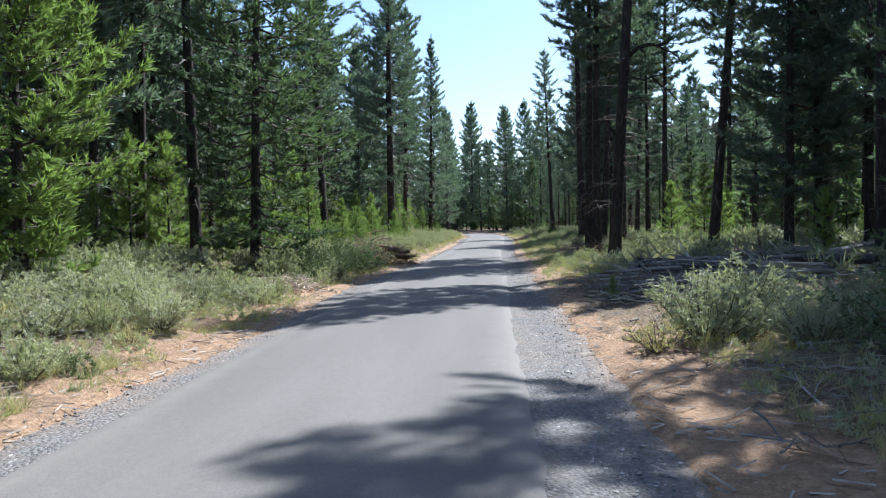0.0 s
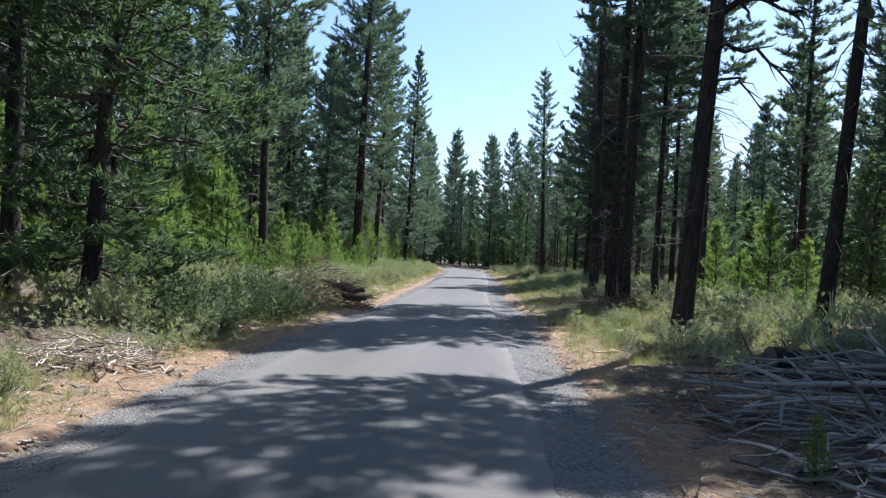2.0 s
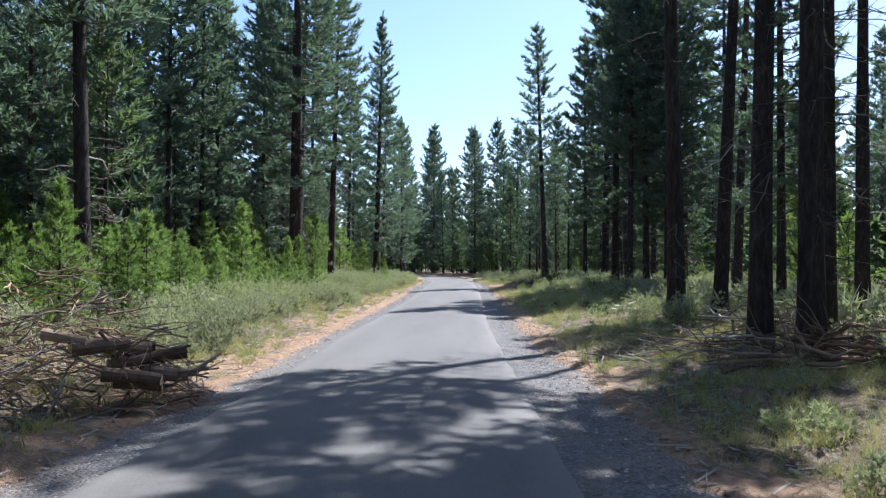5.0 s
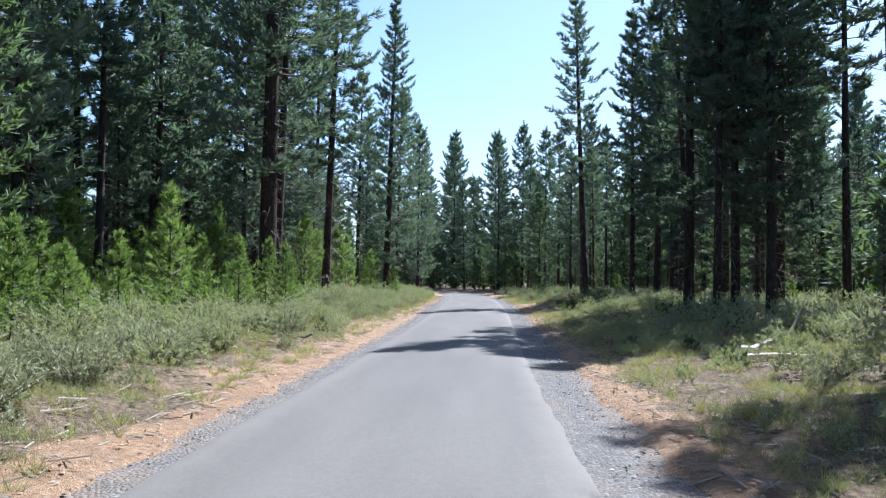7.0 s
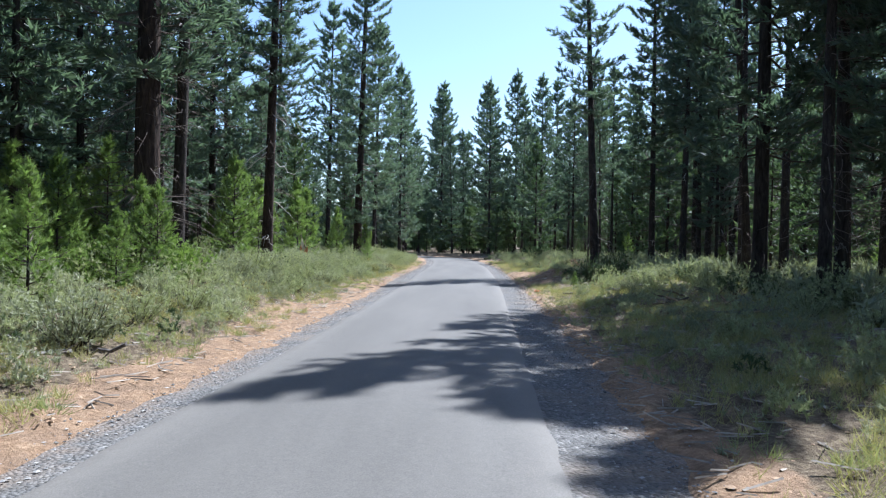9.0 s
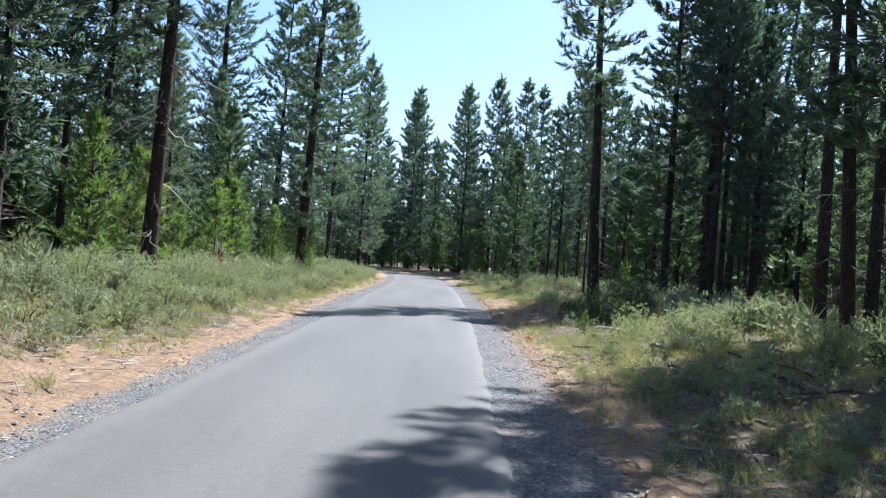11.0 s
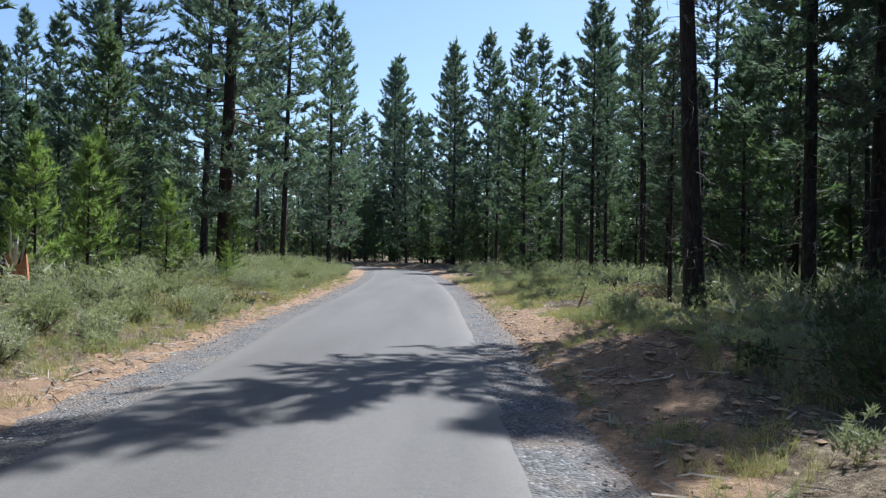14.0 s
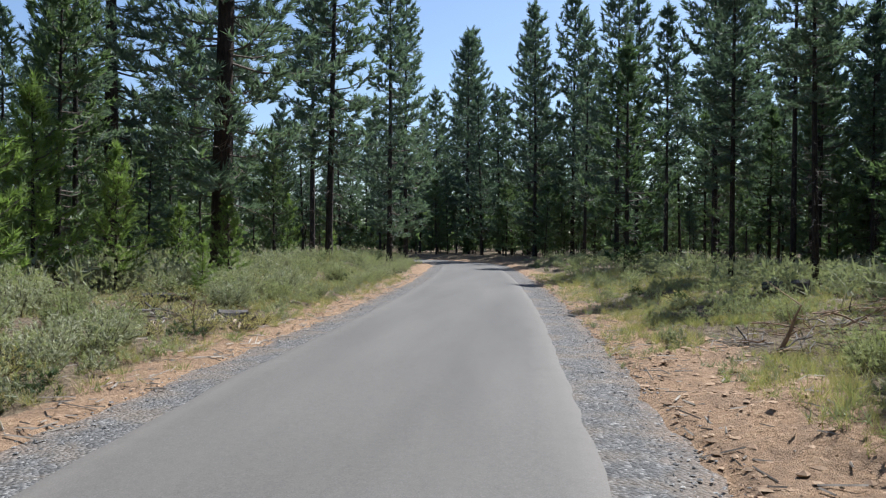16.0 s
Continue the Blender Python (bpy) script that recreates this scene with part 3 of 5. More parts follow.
def plant(kind, x, y, h=None, variant=None, yaw=None, lean_x=0.0, lean_y=0.0, label=""):
    obs = KINDS[kind]
    v = int(rng.integers(len(obs))) if variant is None else variant % len(obs)
    src = obs[v]
    size = 1.0 if h is None else h / src["height"]
    yaw = float(rng.uniform(0, 360)) if yaw is None else yaw
    m = place(src, x, y, yaw, size, lean_x, lean_y)
    if (kind, v) in USED:
        src = copy_thing(src, m)
        src.matrix_basis = m
    else:
        USED.add((kind, v))
        src.matrix_basis = m
    if label:
        src["label"] = label
    STANDING.append((x, y))
    return src


# the trees along the road, one by one: kind, x, y, height, lean to the right in degrees
LEFT_SIDE = [
    ("tall", -9.2, 22.5, 19, 0), ("fir", -6.95, 21.2, 15.5, 1), ("tall", -8.8, 38.0, 19, -1), ("big", -7.65, 54.0, 24, 0),
    ("snag", -8.1, 65.4, 20, 1), ("tall", -8.3, 57.3, 19, 2), ("slim", -12.8, 53, 18, 0), ("tall", -18, 55, 19, 0),
    ("full", -13.1, 57.9, 17, 0), ("full", -11.9, 64.8, 17, 0), ("tall", -16, 69.9, 19, 0), ("slim", -13.2, 70.7, 18, 0),
    ("tall", -11.3, 93.7, 19, 1), ("spire", -7.5, 83.5, 21.8, 1), ("full", -8.5, 98.6, 19, 1), ("full", -7.3, 108, 18, 0),
    ("full", -7.7, 117.3, 19, 0), ("big", -14, 90, 22, 0), ("slim", -28.7, 110, 17.5, 0), ("full", -12.4, 71.8, 19, 0), ("tall", -13.9, 115.6, 20, 0),
]
RIGHT_START = [
    ("tall", 3.44, 23.05, 19.5, 3), ("bright", -8.3, 12.6, 9.5, 0), 
    ("dense", 6.8, 24.8, 18, 4), ("slim", 11.8, 29.2, 17, 1), ("high", 4.2, 38.5, 20.5, 0), ("lone", 5.3, 39.0, 19, 3), ("lone", 8.2, 46.0, 18, 2),
    ("dense", 4.06, 31.8, 19, 1), ("high", 3.85, 33.0, 18.5, 0), ("slim", 5.6, 34.5, 15, 0), ("tall", 9.6, 56.4, 18, 0),
    ("slim", 10.2, 49.0, 9, 0), ("slim", 10.3, 53.0, 17, 0), ("lone", 8.28, 62.5, 17, 0), ("high", 10.0, 63.5, 17, 0),
    ("high", 9.3, 73.3, 18, 0), ("lone", 7.5, 59.8, 16.5, -3), ("full", 6.4, 56.0, 20, 0), ("slim", 10.2, 59.6, 12, 0),
]
RIGHT_MIDDLE = [
    ("high", 11.4, 76.5, 17, 3), ("slim", 13.3, 78.6, 18, 5), ("tall", 13.7, 86.7, 19, 0), ("flag", 5.15, 72.5, 17.4, -2),
    ("slim", 10.5, 74.8, 16, 0), ("slim", 7.4, 84.7, 11, -1), ("slim", 6.0, 87.0, 10.9, 0), ("fir", 4.3, 95.5, 9.2, 0),
    ("full", 6.3, 114, 18.2, 0), ("slim", 9.4, 92, 14, 0), ("full", 1.4, 125, 20.2, 0), ("full", 4.4, 126, 21.5, 0),
    ("full", -5.0, 150, 25, 0), ("full", 1.2, 140, 23, 0), ("full", -4.6, 136, 21, 0), ("slim", 9.0, 98, 13.5, 0),
]
# far-end trees, plus nearer ones, several of them unseen and added to cast shade
FAR_END_AND_SHADE = [
    ("full", 8.3, 119, 19, 0), ("slim", 8.6, 110, 15, 0), ("full", 10.2, 105.5, 18, 0), ("tall", 15.2, 99, 19, 0),
    ("slim", 9.4, 57.9, 12, 0), ("fir", 11.5, 20.0, 9, 0), ("lone", 8.0, 16.4, 20.6, 0), ("slim", 9.9, 33.5, 15, 0), ("full", 8.2, 42.6, 14.5, 0),
    ("full", 8.9, 13.4, 17, 0), ("full", 10.9, 16.3, 17, 0), ("full", 8.1, 21.9, 15, 0), ("full", 10.6, 25.4, 19, 0),
    ("slim", 12.4, 25.0, 15, 0), ("full", 9.3, 22.8, 15, 0), ("dense", 7.7, 12.4, 17, 0), ("full", 9.2, 16.0, 15, 0), ("full", 8.6, 54.2, 15, 0), ("dense", 7.2, 53.6, 16, 0), ("dense", 6.2, 52.2, 14, 0), ("full", 10.0, 21.3, 15, 0),
]
# added for the shade they throw on the right verge, some never in view
RIGHT_SHADE = [
    ("fir", 6.9, 10.4, 12, 0), ("full", 7.6, 51.8, 16, 0), ("slim", 11.2, 73.6, 14, 0), ("tall", 8.6, 70.6, 14, 0), ("full", 7.9, 73.4, 17, 0),
    ("full", 9.9, 70.2, 10, 0), ("slim", 12.6, 72.9, 12, 0), ("tall", 8.3, 38.6, 17, 0), ("slim", 9.9, 43.8, 9, 0),
    ("full", 9.0, 10.6, 15, 0),
]
ROADSIDE = []
for kind, x, y, h, lean in (*LEFT_SIDE, *RIGHT_START, *RIGHT_MIDDLE, *FAR_END_AND_SHADE, *RIGHT_SHADE):
    far = (y > 92 or abs(x) > 11.5) and "back " + kind in KINDS
    ROADSIDE.append(plant("back " + kind if far else kind, x, y, h, yaw=float(rng.uniform(0, 360)), lean_y=float(lean), variant=2 if kind == "high" else None))


def clear_spares():
    """Takes away the trees of a kind that were never planted."""
    for kind, obs in KINDS.items():
        for v, ob in enumerate(obs):
            if (kind, v) not in USED:
                for o in (*ob.children_recursive, ob):
                    bpy.data.objects.remove(o)


def free(x, y, gap):
    return all((x - a) ** 2 + (y - b) ** 2 > gap * gap for a, b in STANDING)


def scatter_trees(count, x0, x1, y0, y1, gap, kinds, lo, hi):
    done = tries = 0
    while done < count and tries < count * 40:
        tries += 1
        x, y = float(rng.uniform(x0, x1)), float(rng.uniform(y0, y1))
        if abs(float(offset(x, y))) < 6.2 or not free(x, y, gap):
            continue
        k = "back " + kinds[int(rng.integers(len(kinds)))]
        plant(k, x, y, float(rng.uniform(lo, hi)), lean_y=float(rng.normal(0, 1.2)), lean_x=float(rng.normal(0, 1.0)))
        done += 1


scatter_trees(18, -20, -10.5, 12, 36, 2.0, ["tall", "slim", "full", "full"], 14, 20)
scatter_trees(10, -20, -11.5, 36, 56, 2.0, ["tall", "slim", "full"], 9, 13.5)
scatter_trees(22, -28, -11.5, 36, 76, 2.4, ["tall", "slim", "full", "full"], 12, 19)
scatter_trees(14, -28, -11.5, 76, 112, 2.4, ["tall", "slim", "full", "full"], 8, 12.5)
scatter_trees(26, -48, -8, 138, 166, 2.4, ["tall", "full", "full"], 12, 18)
scatter_trees(12, 13, 19, 6, 50, 2.8, ["tall", "slim", "slim"], 9, 13.5)
scatter_trees(18, 18, 32, 66, 112, 2.6, ["tall", "full", "full"], 13, 18)
scatter_trees(30, 11.0, 28, 46, 112, 2.4, ["tall", "slim", "slim", "snag"], 8, 13)
scatter_trees(20, 10.8, 24, 72, 112, 1.8, ["tall", "full", "slim"], 8, 13)
scatter_trees(10, -26, -11.5, 44, 76, 2.2, ["tall", "full", "full"], 11, 16)
scatter_trees(10, -22, -10.5, 8, 30, 1.8, ["full", "tall"], 14, 19)
scatter_trees(16, 8.8, 12, 48, 112, 1.6, ["fir", "fir", "slim"], 4, 9)
scatter_trees(30, -22, -9.5, 4, 110, 1.6, ["fir", "fir", "full"], 4, 9)
scatter_trees(46, 11, 24, 8, 110, 1.6, ["fir", "fir", "full"], 3.0, 7.5)
scatter_trees(30, -24, 26, 118, 150, 2.4, ["full", "full", "slim"], 13, 19)
scatter_trees(26, -12, 14, 119, 140, 1.5, ["fir", "fir", "full"], 3.5, 9)


def far_woods():
    """The woods further back: plain pines and undergrowth, too far to pick apart."""
    r = np.random.default_rng(99)
    for name, count, lo, hi, m, bl, bw, label in (("far_woods", 820, 9, 16, 72, 0.80, 0.22, "dense dark pine forest standing back from the road"),
                                                 ("far_undergrowth", 1500, 2.0, 6.5, 24, 0.62, 0.26, "young conifers and undergrowth deep in the forest")):
        s = Soup()
        n = 0
        while n < count:
            x, y = (r.uniform(-75, 75), r.uniform(-45, 215)) if name == "far_woods" else (r.uniform(-48, 48), r.uniform(10, 185))
            clear = (-26 < x < 24 and 2 < y < 150) if name == "far_woods" else (-15 < x < 15 and 2 < y < 124)
            if abs(float(offset(x, y))) < 8 or clear or (y < 2 and abs(x) < 7):
                continue
            h = r.uniform(lo, hi) * (1.0 if name != "far_woods" or y > 112 else 0.8 if x > 0 and y < 62 else 1.25 if y < 72 else 0.95)
            z0 = land_at(x, y)
            rr = h * r.uniform(0.008, 0.011)
            tube(s, [(x, y, z0 - 0.3), (x + r.normal(0, 0.1), y, z0 + h * 0.5), (x + r.normal(0, 0.15), y, z0 + h)], [rr, rr * 0.65, 0.02], 5, 0, False)
            q = r.uniform(0, 1, m) ** 0.9
            base = r.uniform(0.0, 0.25)
            wid = h * r.uniform(0.1, 0.14) + 0.3
            az = r.uniform(0, 6.3, m)
            rad = wid * (1 - q) ** 0.65 * r.uniform(0.25, 1.1, m)
            c = np.stack([x + rad * np.cos(az), y + rad * np.sin(az), z0 + h * (base + (1 - base) * q)], -1)
            d = np.stack([np.cos(az), np.sin(az), np.full(m, 0.35)], -1)
            s.tris(blades(c, d, r, 6, bl, bw, 0.6), 1)
            n += 1
        tagged(new(name, s.mesh(name, [BARK, NEEDLE if name == "far_woods" else NEEDLE_FIR])), label, "forest", kind="stuff")


far_woods()

# young pines and undergrowth
YOUNG = [(-9.4, 30.2, 3.3), (-8.3, 28.2, 2.4), (-10.2, 32.4, 3.0), (-7.9, 26.0, 2.2), (-8.0, 79.4, 2.9), (-6.85, 82.4, 2.2), (-6.3, 79.6, 1.3), (-9.2, 77.0, 3.8), (-10.5, 80.5, 4.5), (-7.6, 30.0, 3.2), (-8.6, 31.5, 4.2),
         (-9.6, 29.0, 4.6), (-7.0, 33.6, 2.4), (-7.4, 36.0, 1.8), (-9.4, 34.0, 3.6), (2.65, 60.6, 0.55), (5.0, 73.7, 0), (2.1, 14.3, 0.5)]
for x, y, h in YOUNG:
    if h:
        plant("young", x, y, h)
plant("slim", 5.02, 73.75, 6.0, lean_y=0.0, label="thin sparse young pine beside a leaning trunk")


def scatter_young(count, x0, x1, y0, y1, gap, lo, hi):
    done = tries = 0
    while done < count and tries < count * 40:
        tries += 1
        x, y = float(rng.uniform(x0, x1)), float(rng.uniform(y0, y1))
        if abs(float(offset(x, y))) < 5.0 or not free(x, y, gap):
            continue
        plant("young", x, y, float(rng.uniform(lo, hi)))
        done += 1


scatter_young(46, -11.0, -6.3, 32, 57, 0.6, 0.9, 2.2)
scatter_young(60, -17, -7.6, 22, 62, 0.9, 1.2, 4.2)
scatter_young(26, -18, -9.5, 4, 24, 1.1, 1.5, 4.0)
scatter_young(26, -17, -8.0, 62, 110, 1.1, 1.0, 4.0)
scatter_young(30, 7.5, 20, 14, 50, 1.1, 1.0, 4.0)
scatter_young(16, 8, 20, 50, 110, 1.2, 0.8, 2.5)


clear_spares()


def bare_limbs(tree, limbs):
    """Crooked dead limbs high on a trunk: start height and side, then the way they bend."""
    inv = tree.matrix_basis.inverted()
    base = tree.matrix_basis.translation
    r = np.random.default_rng(77)
    for z, x0, reach, rise, drop, r0 in limbs:
        s = Soup()
        k = np.linspace(0, 1, 9)
        p = np.stack([x0 + reach * k, 0.25 * np.sin(k * 3 + z), z + rise * np.sin(k * 2.2) - drop * k ** 2.5], -1)
        p[1:] += r.normal(0, 0.035, (8, 3))
        for n in range(5):
            q = int(r.integers(3, 9))
            e = p[q] + np.array([reach * r.uniform(0.05, 0.3), r.normal(0, 0.3), r.uniform(-0.45, 0.25)])
            w = np.array([inv @ (base + Vector(a)) for a in (p[q], (p[q] + e) / 2 + r.normal(0, 0.05, 3), e)])
            tube(s, w, [r0 * 0.4, r0 * 0.25, 0.004], 4, 0, True)
        tube(s, np.array([inv @ (base + Vector(a)) for a in p]), r0 * np.linspace(1, 0.25, 9), 6, 0, True)
        part("dead_limb", s.mesh("dead_limb", [BARK]), tree, "crooked bare dead limb")


bare_limbs(ROADSIDE[len(LEFT_SIDE)], [(5.4, 0.28, 1.9, 0.35, 1.0, 0.05), (4.8, 0.25, 1.2, 0.25, 0.7, 0.035), (6.0, 0.3, 1.5, 0.7, 0.3, 0.09)])


# ---- shrubs ----
def shrub(name, seed, h, w, stems, leaves, leaf, leafw, mat, upright=0.6):
    r = np.random.default_rng(seed)
    top = empty(name)
    s, l = Soup(), Soup()
    cs, ds = [], []
    for i in range(stems):
        az = r.uniform(0, 6.3)
        out = w * math.sqrt(r.uniform(0.0, 1)) * 0.5
        hh = h * r.uniform(0.55, 1.05) * (1 - 0.35 * (out / (0.5 * w)) ** 2)
        a = np.array([0.12 * out * math.cos(az), 0.12 * out * math.sin(az), -0.03])
        b = np.array([out * math.cos(az), out * math.sin(az), hh])
        k = np.linspace(0, 1, 4)[:, None]
        pts = a + (b - a) * np.concatenate([k ** upright, k ** upright, k], 1) + r.normal(0, 0.02, (4, 3)) * h
        tube(s, pts[[0, 2, 3]], np.linspace(0.006, 0.002, 3), 3, 0, False)
        f = r.uniform(0.3, 1.05, leaves)
        i0 = np.clip((f * 3).astype(int), 0, 2)
        fr = (f * 3 - i0)[:, None]
        c = pts[i0] * (1 - fr) + pts[i0 + 1] * fr + r.normal(0, 0.045, (leaves, 3)) * h / 0.7
        c[:, 2] = np.maximum(c[:, 2], 0.02)
        cs.append(c)
        ds.append(unit(np.tile(unit(b - a), (leaves, 1)) + r.normal(0, 0.35, (leaves, 3))))
    l.tris(blades(np.concatenate(cs), np.concatenate(ds), r, 4, leaf * 0.8, leafw * 0.95, 0.8), 0)
    tagged(part("stem", s.mesh("stem", [TWIG]), top), kind="stuff")
    part("foliage", l.mesh("foliage", [mat]), top)
    return top


SHRUBS = {
    "sage": [shrub("sagebrush", 101 + i, 0.62, 1.05, 50, 17, 0.075, 0.015, SAGE) for i in range(4)],
    "rabbit": [shrub("rabbitbrush", 121 + i, 0.68, 0.95, 50, 12, 0.09, 0.014, RABBIT, 0.8) for i in range(3)],
    "dark": [shrub("bitterbrush", 141 + i, 0.80, 1.2, 46, 13, 0.07, 0.018, BITTER) for i in range(2)],
    "green": [shrub("greenleaf_shrub", 161 + i, 1.0, 1.5, 52, 12, 0.085, 0.035, GREENLEAF) for i in range(2)],
    "dry": [shrub("dry_shrub", 151 + i, 0.38, 0.75, 40, 5, 0.06, 0.012, STRAW) for i in range(2)],
}
SHRUB_LABEL = {"sage": "rounded grey-green sagebrush on the roadside verge", "rabbit": "upright yellow-green rabbitbrush on the verge",
               "dark": "dense dark green shrub on the verge", "green": "bright green leafy shrub at the edge of the forest", "dry": "small dry straw-coloured shrub with bare stems"}
for k, obs in SHRUBS.items():
    for ob in obs:
        tagged(ob, SHRUB_LABEL[k], "shrub", "shrubs along the road")
SHRUB_AT = []


def grow(kind, x, y, size=1.0):
    obs = SHRUBS[kind]
    v = int(rng.integers(len(obs)))
    src = obs[v]
    m = pose(x, y, land_at(x, y) - 0.02, float(rng.normal(0, 4)), float(rng.normal(0, 4)), float(rng.uniform(0, 360))) @ Matrix.Diagonal((size * float(rng.uniform(0.85, 1.2)), size * float(rng.uniform(0.85, 1.2)), size * float(rng.uniform(0.8, 1.15)), 1))
    if ("s" + kind, v) in USED:
        src = copy_thing(src, m)
    USED.add(("s" + kind, v))
    src.matrix_basis = m
    SHRUB_AT.append((x, y))


# the shrubs that stand out
for kind, x, y, size in [("sage", 2.45, 9.2, 1.35), ("sage", 3.1, 10.0, 1.3), ("dry", 1.75, 8.7, 1.0), ("sage", 3.5, 8.6, 1.1), ("dark", 4.1, 7.4, 1.3), ("dark", -4.7, 25.2, 1.5), ("dark", -5.5, 26.2, 1.45), ("dark", -4.9, 20.5, 1.35), ("dark", -5.6, 21.3, 1.45), ("dark", -5.0, 22.6, 1.3), ("dark", -4.4, 24.2, 1.1),
                         ("sage", -5.6, 24.0, 1.2), ("sage", -4.7, 20.6, 1.0), ("sage", 3.0, 21.0, 1.1), ("sage", 3.9, 21.6, 1.2),
                         ("dark", 4.0, 64.0, 1.25), ("dark", 3.6, 63.0, 1.2), ("dark", 4.8, 65.5, 1.3), ("sage", -5.2, 36.2, 1.2), ("sage", -4.6, 34.0, 1.0), ("dry", -4.7, 75.8, 1.0), ("dry", -4.3, 76.6, 0.9), ("dry", -5.1, 76.5, 1.1), ("dry", -4.4, 77.6, 0.8), ("dry", -5.3, 75.2, 0.9)] + [("green", -6.9 - 3.6 * ((i * 37) % 11) / 11, 33.0 + 0.6 * i, 0.85 + 0.55 * ((i * 53) % 7) / 7) for i in range(0, 42, 2)]:
    grow(kind, x, y, size)


def verge_kind(x, y):
    p = float(rng.uniform(0, 1))
    if x < 0:
        return "sage" if p < 0.55 else "rabbit" if p < 0.85 else "dry"
    return "sage" if p < 0.45 else "rabbit" if p < 0.80 else "dry" if p < 0.9 else "dark"


def scatter_shrubs(count, u0, u1, y0, y1, gap, lo, hi, power=1.0):
    done = tries = 0
    while done < count and tries < count * 30:
        tries += 1
        y = float(rng.uniform(y0, y1))
        u = u0 + (u1 - u0) * float(rng.uniform(0, 1)) ** power
        x = float(centre(y)) + u
        if any((x - a) ** 2 + (y - b) ** 2 < gap * gap for a, b in SHRUB_AT):
            continue
        if 12 < y < 19 and 1.8 < x < 8.5 or -6.2 < x < -3.2 and 26.6 < y < 31.5 or -6.0 < x < -3.9 and 15.6 < y < 18.5 or 1.6 < x < 4.2 and 30.5 < y < 34.5 or (1.5 < x < 2.6 and 62.8 < y < 67.8) or (0.8 < x < 2.1 and 68.5 < y < 74) or (0.5 < x < 2.6 and y < 11) or (-5.9 < x < -4.1 and 76 < y < 78.3) or (2.6 < x < 5.2 and 73 < y < 76.4) or (-4.5 < x < -3.5 and 50.2 < y < 55.5) or (-4.6 < x < -3.5 and 38.4 < y < 42):
            continue
        k = (abs(u) - 3.0) / 3.0
        grow(verge_kind(x, y), x, y, float(rng.uniform(lo, hi)) * (0.75 + 0.3 * min(1.0, max(0.0, k))))
        done += 1


scatter_shrubs(128, -7.2, -3.3, 1.5, 112, 0.62, 0.75, 1.3, 0.9)
scatter_shrubs(30, -6.6, -3.25, 2.5, 15.4, 0.5, 0.85, 1.25)
scatter_shrubs(34, -6.6, -3.6, 31, 50, 0.6, 0.85, 1.3)
scatter_shrubs(56, -6.0, -3.5, 44, 84, 0.6, 0.75, 1.2)
scatter_shrubs(60, -11.5, -6.5, 3, 100, 0.8, 0.9, 1.4)
scatter_shrubs(85, 3.7, 9.5, 4, 112, 0.7, 0.5, 1.0, 0.75)


def verge_shrubs():
    """Shrubs in between, too many to count, all along both verges and in under the trees."""
    r = np.random.default_rng(23)
    for name, mat, count, p, size, label in (("verge_sagebrush", SAGE, 980, 1.0, 1.0, "grey-green sagebrush growing thickly along the verges"), ("verge_rabbitbrush", RABBIT, 720, 0.9, 1.25, "yellow-green rabbitbrush growing thickly along the verges"), ("verge_dark_shrubs", BITTER, 110, 0.8, 1.0, "dark green low shrubs under the roadside trees")):
        s = Soup()
        cs, ds = [], []
        n = 0
        while n < count:
            y = r.uniform(0.5, 118)
            left = r.uniform() < 0.43
            u = (-3.1 - 8.5 * r.uniform() ** (1.45 * p)) if left else (3.25 + 7.5 * r.uniform() ** (0.95 * p))
            x = float(centre(min(y, BEND_Y))) + u
            if abs(float(offset(x, y))) < 3.1 or (11 < y < 19 and 1.6 < x < 8.5) or (-6.0 < x < -3.2 and 26.9 < y < 31.2) or (-6.0 < x < -3.9 and 15.6 < y < 18.5) or (1.6 < x < 4.2 and 30.5 < y < 34.5) or (1.5 < x < 2.6 and 62.8 < y < 67.8) or (0.8 < x < 2.1 and 68.5 < y < 74) or (0.5 < x < 2.6 and y < 11) or (-5.9 < x < -4.1 and 76 < y < 78.3) or (2.6 < x < 5.2 and 73 < y < 76.4) or (-4.5 < x < -3.5 and 50.2 < y < 55.5) or (-4.6 < x < -3.5 and 38.4 < y < 42):
                continue
            if float(wave(x, y, 0.9, 3)) + r.normal(0, 0.35) < (-0.7 if left else -0.55):
                continue
            edge = min(1.0, (0.5 if left else 0.3) + (abs(u) - 3.1) / (3.0 if left else 5.0))
            w = size * r.uniform(0.55, 1.1) * edge * 0.5
            h = size * r.uniform(0.4, 0.85) * edge
            m = 42
            az, q = r.uniform(0, 6.3, m), np.sqrt(r.uniform(0, 1, m))
            top_z = h * (1 - 0.55 * q ** 2) * r.uniform(0.25, 1.05, m)
            c = np.stack([x + w * q * np.cos(az), y + w * q * np.sin(az), land_at(x, y) + top_z], -1)
            cs.append(c)
            ds.append(np.stack([0.5 * q * np.cos(az), 0.5 * q * np.sin(az), np.full(m, 0.9)], -1))
            n += 1
        s.tris(blades(np.concatenate(cs), np.concatenate(ds), r, 9, 0.065, 0.0125, 0.85), 0)
        tagged(new(name, s.mesh(name, [mat])), label, "shrubs", kind="stuff")


verge_shrubs()


